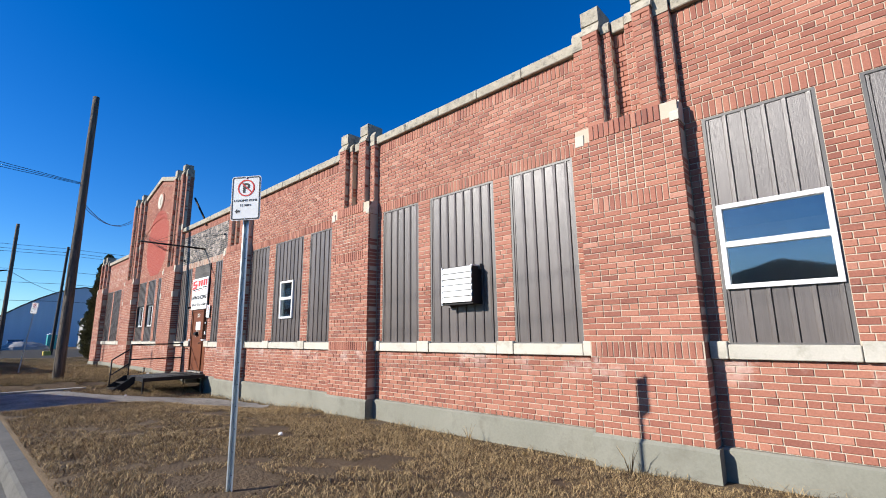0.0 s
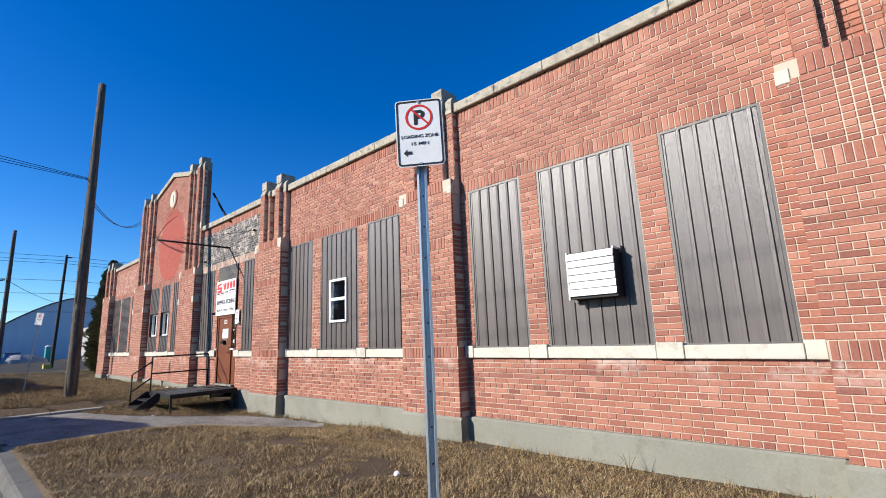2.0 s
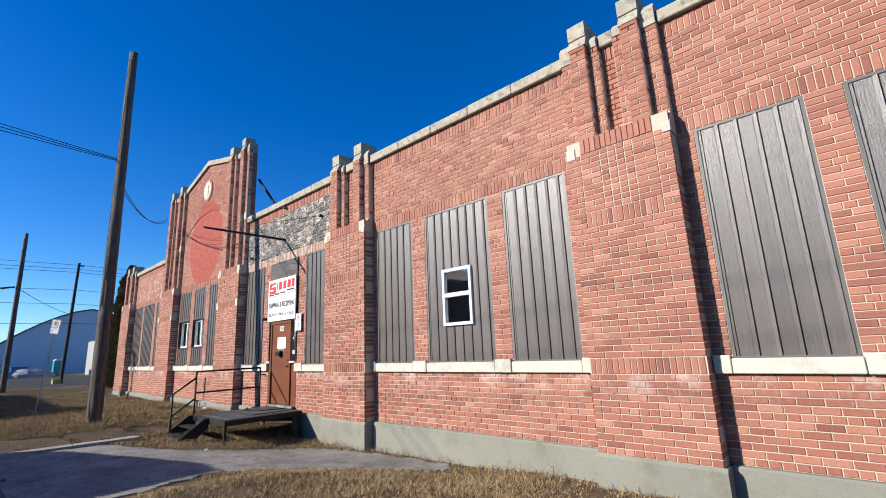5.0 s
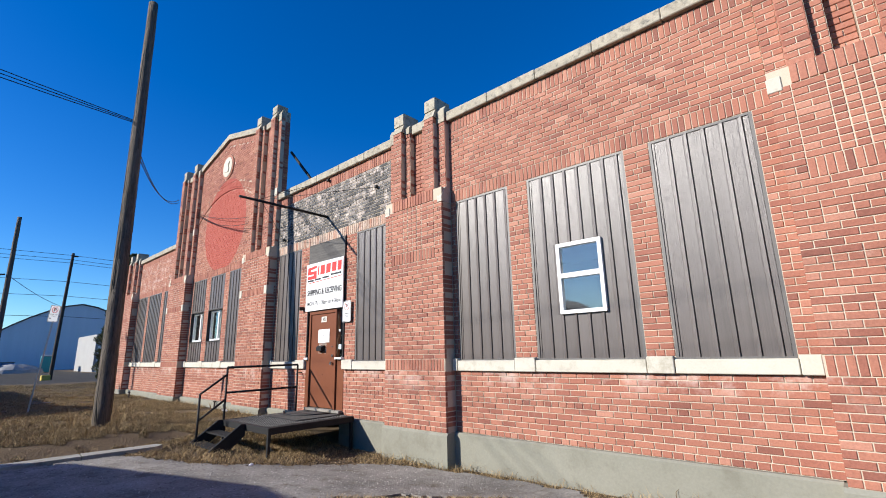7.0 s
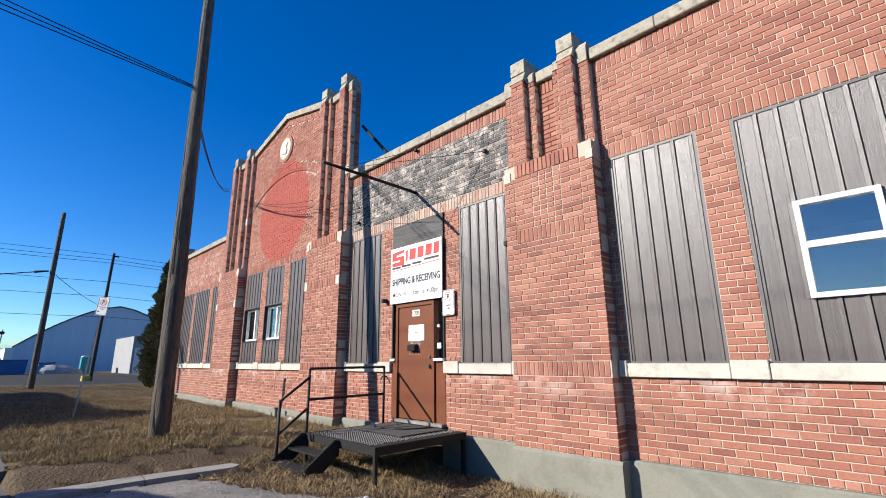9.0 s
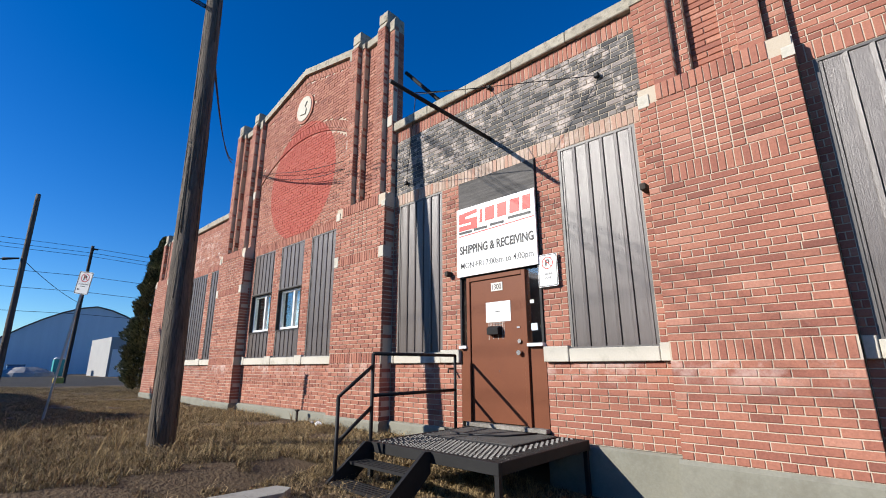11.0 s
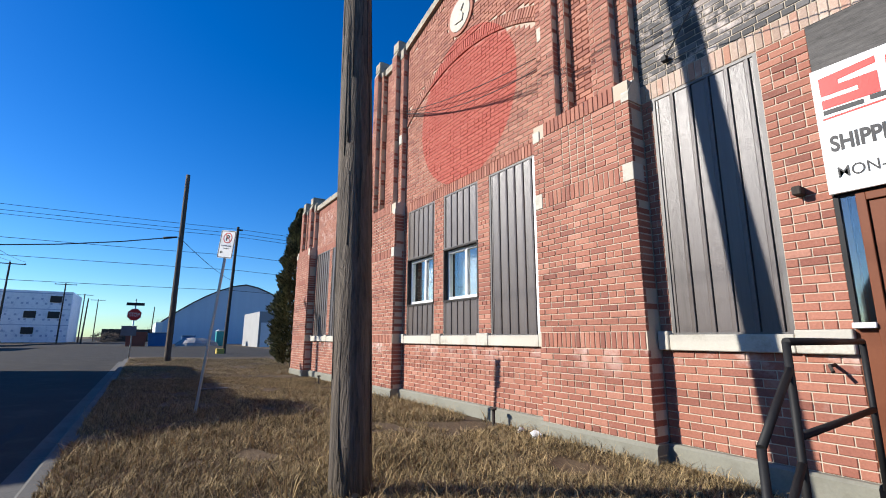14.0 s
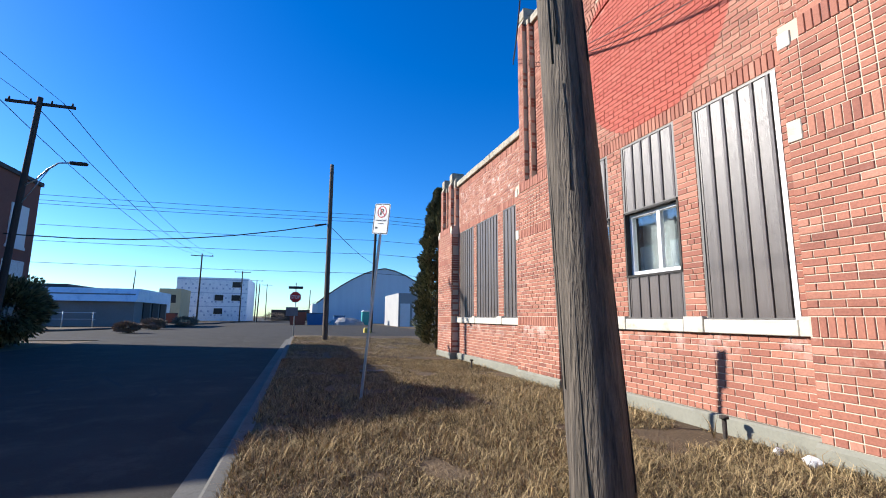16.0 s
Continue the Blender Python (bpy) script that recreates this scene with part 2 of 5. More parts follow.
M["number_plate"] = mottled("cream_plate", (0.55, 0.52, 0.45), (0.66, 0.63, 0.56), 4.0, 60.0, 0.5)
# dark boards behind glass: the unlit room's shade is put into this colour
M["interior"] = mottled("shade_dark_room_board", (0.05, 0.05, 0.05), (0.09, 0.09, 0.09), 1.0, 8.0, 0.9)
M["blind"] = mottled("pale_blind", (0.10, 0.12, 0.125), (0.16, 0.18, 0.185), 1.0, 20.0, 0.8)
gm, gnt, gb = mat("window_glass", 0.03, 0.0, 0.5)
gb.inputs["Transmission Weight"].default_value = 1.0
gb.inputs["IOR"].default_value = 2.1
gb.inputs["Base Color"].default_value = (0.9, 0.95, 0.96, 1)
M["glass"] = gm


# ---- mesh helpers ----
def mesh_of(name, verts, faces, material):
    me = bpy.data.meshes.new(name)
    me.from_pydata(verts, [], faces)
    me.materials.append(material)
    return me


def obj(name, me, parent=None, label=""):
    ob = new(name, me)
    if parent:
        ob.parent = parent
        ob.matrix_parent_inverse = parent.matrix_basis.inverted()
    if label:
        ob["label"] = label
    return ob


def part(name, bm, material, parent=None, label=""):
    me = bpy.data.meshes.new(name)
    bmesh.ops.recalc_face_normals(bm, faces=bm.faces)
    bm.to_mesh(me)
    bm.free()
    me.materials.append(material)
    return obj(name, me, parent, label)


def thing(name, at, label, category, group="", kind=""):
    ob = new(name)
    ob.location = at
    ob.matrix_basis = Matrix.Translation(at)
    return tagged(ob, label, category, group, kind)


def box_bm(*boxes, bevel=0.0):
    """Boxes (x0, x1, y0, y1, z0, z1) joined into one bmesh, with bevelled edges."""
    bm = bmesh.new()
    for x0, x1, y0, y1, z0, z1 in boxes:
        m = Matrix.LocRotScale(((x0 + x1) / 2, (y0 + y1) / 2, (z0 + z1) / 2), None, (abs(x1 - x0), abs(y1 - y0), abs(z1 - z0)))
        bmesh.ops.create_cube(bm, size=1, matrix=m)
    if bevel:
        bmesh.ops.bevel(bm, geom=bm.edges[:], offset=bevel, segments=1, affect="EDGES")
    return bm


def tube_bm(points, r0, r1=None, sides=10, caps=True, wobble=0.0):
    """A tube along points, tapering from r0 to r1."""
    r1 = r0 if r1 is None else r1
    bm, rings, n = bmesh.new(), [], len(points)
    for i, p in enumerate(points):
        p = Vector(p)
        a, b = Vector(points[max(i - 1, 0)]), Vector(points[min(i + 1, n - 1)])
        d = (b - a).normalized()
        side = d.cross(Vector((0, 0, 1)) if abs(d.z) < 0.9 else Vector((1, 0, 0))).normalized()
        up = side.cross(d)
        r = r0 + (r1 - r0) * i / max(n - 1, 1)
        ring = []
        for k in range(sides):
            w = 1 + wobble * noise.noise(Vector((k * 1.7, i * 0.6, r0 * 9)))
            ang = 2 * math.pi * k / sides
            ring.append(bm.verts.new(p + (side * math.cos(ang) + up * math.sin(ang)) * r * w))
        rings.append(ring)
    for a, b in zip(rings, rings[1:]):
        for k in range(sides):
            bm.faces.new((a[k], a[(k + 1) % sides], b[(k + 1) % sides], b[k])).smooth = True
    if caps:
        bm.faces.new(rings[0][::-1])
        bm.faces.new(rings[-1])
    return bm


def prism_bm(profile, axis, a, b):
    """A closed outline drawn in the plane across axis ('x': y, z; 'y': x, z; 'z': x, y), from a to b along it."""
    put = {"x": lambda p, s: (s, p[0], p[1]), "y": lambda p, s: (p[0], s, p[1]), "z": lambda p, s: (p[0], p[1], s)}[axis]
    bm = bmesh.new()
    lo, hi = [bm.verts.new(put(p, a)) for p in profile], [bm.verts.new(put(p, b)) for p in profile]
    n = len(profile)
    bm.faces.new(lo)
    bm.faces.new(hi[::-1])
    for i in range(n):
        bm.faces.new((lo[i], hi[i], hi[(i + 1) % n], lo[(i + 1) % n]))
    return bm


def disc_bm(cx, cz, r, y0, y1, sides=32, inner=0.0):
    """A disc or ring that faces -y."""
    bm = bmesh.new()
    pts = [(cx + math.cos(2 * math.pi * k / sides), cz + math.sin(2 * math.pi * k / sides)) for k in range(sides)]
    def ring(rad, y):
        return [bm.verts.new((cx + (px - cx) * rad, y, cz + (pz - cz) * rad)) for px, pz in pts]
    o0, o1 = ring(r, y0), ring(r, y1)
    i0, i1 = (ring(inner, y0), ring(inner, y1)) if inner else (None, None)
    for k in range(sides):
        j = (k + 1) % sides
        bm.faces.new((o0[k], o0[j], o1[j], o1[k]))
        if inner:
            bm.faces.new((i0[k], i0[j], o0[j], o0[k]))
            bm.faces.new((i0[k], i1[k], i1[j], i0[j]))
    if not inner:
        bm.faces.new(o0)
    return bm


def text_part(name, body, size, width, m, material, parent, bold=0.006):
    """Flat lettering, centred, facing -y in its own frame, stretched to the width given."""
    cu = bpy.data.curves.new(name, "FONT")
    cu.body, cu.size, cu.align_x, cu.align_y, cu.extrude = body, size, "CENTER", "CENTER", 0.0008
    cu.offset = size * bold
    tmp = bpy.data.objects.new(name, cu)
    scene.collection.objects.link(tmp)
    me = bpy.data.meshes.new_from_object(tmp.evaluated_get(bpy.context.evaluated_depsgraph_get()))
    bpy.data.objects.remove(tmp)
    xs = [v.co.x for v in me.vertices]
    ys = [v.co.y for v in me.vertices]
    k = width / (max(xs) - min(xs)) if width else 1
    cx, cy, kz = (max(xs) + min(xs)) / 2, (max(ys) + min(ys)) / 2, size / (max(ys) - min(ys))
    for v in me.vertices:
        v.co = m @ Vector(((v.co.x - cx) * k, -v.co.z, (v.co.y - cy) * kz))
    me.materials.clear()
    me.materials.append(material)
    return obj(name, me, parent)


# ---- ground ----
def ease(a, b, v):
    s = min(max((v - a) / (b - a), 0.0), 1.0)
    return s * s * (3 - 2 * s)


def street_z(x):
    """Height of the verge along the kerb: a drive dips between x = -19.3 and -13.2."""
    return 0.02 - 0.17 * ease(-19.7, -18.9, x) * (1 - ease(-13.8, -12.4, x))


def wall_z(x):
    """Height of the ground along the foot of the wall."""
    return -0.10 - 0.34 * ease(-20.5, -17.0, x) + 0.14 * ease(-13.5, -9.0, x) + 0.06 * ease(-4, 0, x)


def ground_z(x, y):
    if y < 0.8:
        return -0.2
    k = ease(2.2, 5.9, y)
    mound = 0.06 * math.exp(-((x + 9.5) / 2.5) ** 2 - ((y - 3.6) / 1.2) ** 2)
    rough = 0.02 * noise.noise(Vector((x * 0.9, y * 0.9, 0))) + 0.008 * noise.noise(Vector((x * 4, y * 4, 3)))
    z = street_z(x) * (1 - k) + wall_z(x) * k + mound
    if x < -50:
        z = z + (-0.19 - z) * ease(50, 54, -x)
    return z + rough


def axis_steps(*runs):
    out = []
    for a, b, n in runs:
        out += [a + (b - a) * i / n for i in range(n)]
    return out + [runs[-1][1]]


gx = axis_steps((-1500, -130, 8), (-130, -60, 14), (-60, -36, 48), (-36, 4, 200), (4, 30, 20), (30, 1500, 8))
gy = axis_steps((-1500, -60, 8), (-60, 0.78, 12), (0.78, 0.86, 1), (0.86, 6.4, 40), (6.4, 40, 14), (40, 1500, 8))
gv = [(x, y, ground_z(x, y) if y < 45 else -0.2) for y in gy for x in gx]
nx = len(gx)
gf = [(j * nx + i, j * nx + i + 1, (j + 1) * nx + i + 1, (j + 1) * nx + i) for j in range(len(gy) - 1) for i in range(nx - 1)]
ground = obj("ground", mesh_of("ground", gv, gf, M["soil"]))
for f in ground.data.polygons:
    f.use_smooth = True
tagged(ground, "dry brown winter turf and bare soil", "ground", kind="structure")

road = part("road", box_bm((-49, 60, -9.2, 0.42, -0.5, -0.16)), M["asphalt"])
tagged(road, "worn grey asphalt street with cracks", "road", kind="structure")
crossing = part("road", box_bm((-400, -49, -24, 14, -0.5, -0.165), (-66, -49, -90, -24, -0.5, -0.165)), M["asphalt"])
tagged(crossing, "wide asphalt street crossing and yard", "road", kind="structure")
DRIVE = [(-18.5, 0.86), (-13.3, 0.86), (-13.6, 2.0), (-14.1, 3.2), (-13.5, 4.2), (-12.8, 5.1), (-11.9, 5.65), (-12.2, 6.1), (-14.2, 5.85), (-15.2, 5.6), (-15.8, 5.1), (-16.2, 4.0), (-16.9, 3.1), (-17.6, 2.8), (-18.3, 2.5)]


def in_drive(x, y, edge=0.0):
    """Whether a place lies on the drive, whose broken edge wanders a little."""
    x += 0.16 * noise.noise(Vector((x * 2.2, y * 2.2, 1))) + edge * 0.1
    y += 0.16 * noise.noise(Vector((x * 2.2, y * 2.2, 7)))
    inside = False
    for (xa, ya), (xb, yb) in zip(DRIVE, DRIVE[1:] + DRIVE[:1]):
        if (ya > y) != (yb > y) and x < (xb - xa) * (y - ya) / (yb - ya) + xa:
            inside = not inside
    return inside


dv, df, ids = [], [], {}
for i in range(80):
    for j in range(62):
        x, y = -18.9 + i * 0.09, 0.86 + j * 0.085
        if in_drive(x + 0.045, y + 0.042):
            face = []
            for px, py in ((x, y), (x + 0.09, y), (x + 0.09, y + 0.085), (x, y + 0.085)):
                key = (round(px, 3), round(py, 3))
                if key not in ids:
                    ids[key] = len(dv)
                    dv.append((px, py, ground_z(px, py) + 0.022))
                face.append(ids[key])
            df.append(face)
apron = obj("driveway", mesh_of("driveway", dv, df, M["drive"]))
bmd = bmesh.new()
bmd.from_mesh(apron.data)
rim = bmesh.ops.extrude_edge_only(bmd, edges=[e for e in bmd.edges if e.is_boundary])["geom"]
for v in rim:
    if isinstance(v, bmesh.types.BMVert):
        v.co.z -= 0.08
bmd.to_mesh(apron.data)
bmd.free()
tagged(apron, "cracked gravelly asphalt driveway up to the door", "driveway", kind="structure")

# tar-dark cracks wandering over the street
crng = random.Random(12)
for k in range(64):
    cx, cy, ang = crng.uniform(-46, -21), crng.uniform(-8, 0.0), crng.choice((0.1, 1.4, -0.3, 1.7))
    pts = []
    for q in range(crng.randint(8, 18)):
        pts.append((cx, cy, -0.1585))
        ang += crng.gauss(0, 0.28)
        cx, cy = cx + math.cos(ang) * 0.35, cy + math.sin(ang) * 0.35
        if not -8.8 < cy < 0.3:
            break
    if len(pts) > 3:
        vs, w = [], crng.uniform(0.025, 0.07)
        for px, py, pz in pts:
            vs += [(px - w * 0.6, py - w, pz), (px + w * 0.6, py + w, pz)]
        part_ob = obj("road_crack", mesh_of("road_crack", vs, [(2 * i, 2 * i + 1, 2 * i + 3, 2 * i + 2) for i in range(len(pts) - 1)], M["cracks"]), road)

# kerb stones along the verge, dropped at the drive
kerb = thing("kerb", (0, 0.73, -0.16), "weathered concrete kerb and gutter along the verge", "kerb", kind="structure")
x = -48.6
while x < 6:
    x1 = x + 2.4
    low = -19.5 < x + 1.2 < -13
    top = -0.135 if low else 0.0
    prof = [(0.42, -0.4), (0.42, -0.15), (0.64, -0.145), (0.68, top - 0.02), (0.71, top), (0.855, top + 0.008), (0.86, -0.4)]
    part("kerb_stone", prism_bm(prof, "x", x + 0.006, x1 - 0.006), M["curb"], kerb)
    x = x1
for pts in ([(-18.86, 0.9), (-18.54, 0.88), (-18.5, 2.05), (-18.8, 2.07)], [(-18.795, 2.085), (-18.5, 2.065), (-18.4, 3.05), (-18.53, 3.2), (-18.7, 3.14)]):
    slab = part("concrete_edging", prism_bm(pts, "z", -0.3, -0.095), M["slab"])
    tagged(slab, "cracked old concrete edging strip beside the driveway", "edging", kind="structure")

marker = part("concrete_marker", box_bm((-29.7, -29.42, 2.6, 3.15, -0.2, 0.045), bevel=0.012), M["curb"])
tagged(marker, "small pale concrete slab lying in the verge", "slab")

# ---- brickwork ----
BACK, WALL, PIL = 6.60, 6.245, 5.995
BL, BH, JT = 0.238, 0.0785, 0.0105
RNG = random.Random(7)
BRICK_MESHES = {}


def brick_verts(w, d, h, c=0.005):
    """A brick with worn front edges; its face lies at y = 0 and it runs back to y = d."""
    x, z = w / 2, h / 2
    v = [(-x + c, 0, -z + c), (x - c, 0, -z + c), (x - c, 0, z - c), (-x + c, 0, z - c),
         (-x, c, -z), (x, c, -z), (x, c, z), (-x, c, z), (-x, d, -z), (x, d, -z), (x, d, z), (-x, d, z)]
    f = [(0, 1, 2, 3)]
    for k in range(4):
        j = (k + 1) % 4
        f += [(k + 4, j + 4, j, k), (k + 8, j + 8, j + 4, k + 4)]
    return v, f


class Bricks:
    """Collects bricks as (x, z, width, height, front y, depth, angle, material, turn) and then builds them."""

    def __init__(self):
        self.items = []

    def add(self, x, z, w, h, y, d=0.05, ang=0.0, mat_name="brick", side=0):
        self.items.append((x, z, w, h, y - RNG.uniform(-0.0015, 0.003), d, ang + RNG.gauss(0, 0.004), mat_name, side))

    def courses(self, x0, x1, z0, z1, y, mat_name="brick", d=0.05, header=6, shift=0, keep=None):
        n = max(1, round((z1 - z0) / BH))
        h = (z1 - z0) / n
        for i in range(n):
            z = z0 + (i + 0.5) * h
            head = header and (i + shift) % header == 0
            pitch = BL / 2 if head else BL
            m = max(1, round((x1 - x0) / pitch))
            p = (x1 - x0) / m
            off = 0 if (i % 2 == 0 or head) else 0.5
            edges = [x0] + [x0 + (k + off) * p for k in range(0 if off else 1, m)] + [x1]
            edges = sorted(set(round(e, 5) for e in edges))
            for a, b in zip(edges, edges[1:]):
                if b - a < 0.04 or (keep and not keep((a + b) / 2, z)):
                    continue
                self.add((a + b) / 2, z, b - a - JT, h - JT, y, d, 0, mat_name)

    def soldiers(self, x0, x1, z0, z1, y, mat_name="brick", d=0.05):
        m = max(1, round((x1 - x0) / 0.0755))
        p = (x1 - x0) / m
        for k in range(m):
            self.add(x0 + (k + 0.5) * p, (z0 + z1) / 2, p - JT, z1 - z0 - JT, y, d, 0, mat_name)

    def build(self, parent, pick=None, limit=300):
        """Bricks in the picked stretch become parts of their own, the rest one joined part for each material."""
        single = [b for b in self.items if pick and b[6] < 0.1 and not b[8] and pick(b[0], b[1])][:limit]
        chosen = set(map(id, single))
        rest = {}
        for b in self.items:
            if id(b) not in chosen:
                rest.setdefault(b[7], []).append(b)
        for mat_name, items in rest.items():
            vs, fs = [], []
            for x, z, w, h, y, d, ang, _, side in items:
                v, f = brick_verts(w, d, h)
                n, ca, sa = len(vs), math.cos(ang), math.sin(ang)
                if side:  # laid along y, facing +x or -x
                    vs += [(y + (-side) * py, x + px, z + pz) for px, py, pz in v]
                else:
                    vs += [(x + px * ca - pz * sa, y + py, z + px * sa + pz * ca) for px, py, pz in v]
                fs += [tuple(q + n for q in face) for face in f]
            ob = obj("brickwork", mesh_of("brickwork", vs, fs, M[mat_name]), parent)
            ob["kind"] = "stuff"
            ob.data.validate()
        LATER.append((single, parent))


LATER = []


def wall_bay(name, x0, x1, openings, z_top, label, low_mat="brick", up_mat="brick", lint_mat="brick", extra=None, pick=None, mortar="mortar"):
    """A bay of the wall between two pilasters: panels or doors stand in openings (x0, x1, z0, z1)."""
    bay = thing(name, ((x0 + x1) / 2, BACK, 0), label, "wall", kind="structure")
    ym = WALL + 0.009
    cuts = sorted(openings)
    boxes, xx = [(x0, x1, ym, BACK, 4.05, z_top - 0.19)], x0
    z_sill, z_low = 1.27, 1.2
    for a, b, za, zb in cuts:
        boxes.append((xx, a, ym, BACK, z_low, 4.05))
        if za > z_sill:
            boxes.append((a, b, ym, BACK, z_sill, za))
        if zb < 4.05:
            boxes.append((a, b, ym, BACK, zb, 4.05))
        xx = b
    boxes.append((xx, x1, ym, BACK, z_low, 4.05))
    run = x0
    for a, b, za, zb in cuts:
        if za < 1.0:
            boxes.append((run, a, ym, BACK, 0.1, z_low))
            run = b
    boxes.append((run, x1, ym, BACK, 0.1, z_low))
    part("backing", box_bm(*boxes), M[mortar], bay)
    br = Bricks()
    lo = [(a, b) for a, b, za, zb in cuts if za < 1.0]
    runs, r = [], x0
    for a, b in lo:
        runs.append((r, a))
        r = b
    runs.append((r, x1))
    for a, b in runs:
        br.courses(a, b, 0.1, 1.07, WALL, low_mat)
    xx = x0
    for a, b, za, zb in cuts + [(x1, x1, 0, 0)]:
        if a - xx > 0.03:
            br.courses(xx, a, z_sill, 4.05, WALL, low_mat)
        xx = b
    br.soldiers(x0, x1, 4.05, 4.27, WALL, lint_mat)
    if extra:
        extra(br)
    else:
        br.courses(x0, x1, 4.27, z_top - 0.42, WALL, up_mat, header=6)
        br.soldiers(x0, x1, z_top - 0.42, z_top - 0.19, WALL)
    br.build(bay, pick)
    # sill stones, cut where a door passes
    lo_sill = sum([[(a, b)] for a, b in runs], [])
    joints = [b + 0.01 for a, b, za, zb in cuts] + [a - 0.01 for a, b, za, zb in cuts]
    for a, b in lo_sill:
        es = [a] + sorted(j for j in joints if a + 0.06 < j < b - 0.06) + [b]
        for p, q in zip(es, es[1:]):
            under = any(c <= (p + q) / 2 <= d for c, d, za, zb in cuts)
            part("sill_stone", box_bm((p + 0.004, q - 0.004, (6.188 if under else 6.178) - RNG.uniform(0, 0.008), 6.5, 1.07, 1.236 if under else 1.272), bevel=0.008), M["stone"], bay)
    if not extra or name != "wall_gable":
        n = 5
        for k in range(n):
            p, q = x0 + (x1 - x0) * k / n, x0 + (x1 - x0) * (k + 1) / n
            part("coping_stone", box_bm((p + 0.003, q - 0.003, 6.165, 6.63, z_top - 0.185, z_top + RNG.uniform(-0.006, 0.006)), bevel=0.012), M["cap"], bay)
    for a, b in runs:
        part("foundation", prism_bm([(6.165, -0.9), (6.165, 0.075), (6.19, 0.1), (6.6, 0.1), (6.6, -0.9)], "x", a, b), M["concrete"], bay)
    return bay


def pilaster(name, x0, x1, z_cap=5.87, tall=False, inner=0, pick=None):
    """A stepped brick pilaster with two ribs, stone shoulders and stone caps."""
    p = thing(name, ((x0 + x1) / 2, BACK, 0), "red brick pilaster with two stepped ribs and pale stone caps", "pilaster", "pilasters along the front", "structure")
    y, w = PIL, x1 - x0
    yb = 6.40 if tall else 6.5
    top = 4.32
    part("backing", box_bm((x0 + 0.006, x1 - 0.006, y + 0.009, BACK, 0.1, top - 0.004), (x0, x1, WALL + 0.009, yb, top, z_cap - 0.19)), M["mortar"], p)
    br = Bricks()
    br.courses(x0, x1, 0.1, 1.07, y)
    br.soldiers(x0 + 0.02, x1 - 0.02, 1.07, 1.27, y)
    br.courses(x0, x1, 1.27, 3.02, y, shift=1)
    br.courses(x0, x0 + 0.2, 3.02, 4.1, y, header=0)
    br.courses(x1 - 0.2, x1, 3.02, 4.1, y, header=0)
    br.soldiers(x0 + 0.2, x1 - 0.2, 3.02, 3.24, y)
    g0, g1 = x0 + w * 0.34, x1 - w * 0.34
    br.courses(x0 + 0.2, g0, 3.24, 4.1, y, header=0)
    br.courses(g1, x1 - 0.2, 3.24, 4.1, y, header=0)
    for i in range(11):  # stacked headers between the shoulders
        for k in range(4):
            gw, gh = (g1 - g0) / 4, 0.86 / 11
            br.add(g0 + (k + 0.5) * gw, 3.24 + (i + 0.5) * gh, gw - 0.014, gh - 0.012, y)
    br.soldiers(x0 + 0.21, x1 - 0.21, 4.1, top, y - 0.006)
    for s, xe in ((1, x1), (-1, x0)):  # the flanks
        for z0, z1, step in ((0.1, 1.07, BH), (1.07, 1.27, 0.2), (1.27, 3.02, BH), (3.02, 4.1, BH), (4.1, top, 0.22)):
            n = max(1, round((z1 - z0) / step))
            h = (z1 - z0) / n
            for i in range(n):
                br.add((y + WALL) / 2 + 0.006, z0 + (i + 0.5) * h, WALL - y - 0.016, h - JT, xe - s * 0.0045, 0.03, 0, "brick", s)
    # ribs
    for s in (-1, 1):
        e = x0 if s < 0 else x1
        o0, o1 = sorted((e, e - s * 0.2))
        m0, m1 = sorted((e - s * 0.2, e - s * 0.45))
        i0, i1 = sorted((e - s * 0.45, e - s * 0.6))
        zt = z_cap
        part("backing", box_bm((o0 + 0.005, o1, 6.13 + 0.009, WALL + 0.02, top, zt - 0.2), (m0, m1, 6.02 + 0.009, WALL + 0.02, top, zt - 0.2), (i0, i1, 6.12 + 0.009, WALL + 0.02, top, zt - 0.2)), M["mortar"], p)
        br.courses(o0, o1, top, zt - 0.2, 6.13, header=0)
        br.courses(m0, m1, top, zt - 0.06, 6.02, header=0)
        br.courses(i0, i1, top, zt - 0.12, 6.12, header=0)
        n = round((zt - top) / BH)
        for i in range(n):
            zc = top + (i + 0.5) * (zt - 0.1 - top) / n
            hh = (zt - 0.1 - top) / n - 0.004
            br.add(6.077, zc, 0.104, hh, m1, 0.03, 0, "brick", 1)
            br.add(6.077, zc, 0.104, hh, m0, 0.03, 0, "brick", -1)
            outer = o1 if s > 0 else i1
            br.add(6.19, zc, 0.108, hh, outer, 0.03, 0, "brick", 1)
        # stone shoulder beside the rib and stone caps
        if s > 0:
            part("shoulder_stone", prism_bm([(y - 0.008, 4.04), (y - 0.008, 4.14), (6.1, 4.34), (6.3, 4.34), (6.3, 4.04)], "x", o1 - 0.1, o1 + 0.006), M["stone"], p)
        else:
            part("shoulder_stone", box_bm((o0 - 0.005, o0 + 0.13, y - 0.008, 6.3, 4.06, 4.23), bevel=0.006), M["stone"], p)
        if tall:
            part("inset_stone", box_bm((e - 0.15 if s > 0 else e + 0.004, e - 0.004 if s > 0 else e + 0.15, y - 0.008, 6.2, 3.03, 3.25), bevel=0.006), M["stone"], p)
            part("inset_stone", box_bm((o0 + 0.03, o1 - 0.012, 6.12, 6.26, 5.82, 6.06), bevel=0.006), M["stone"], p)
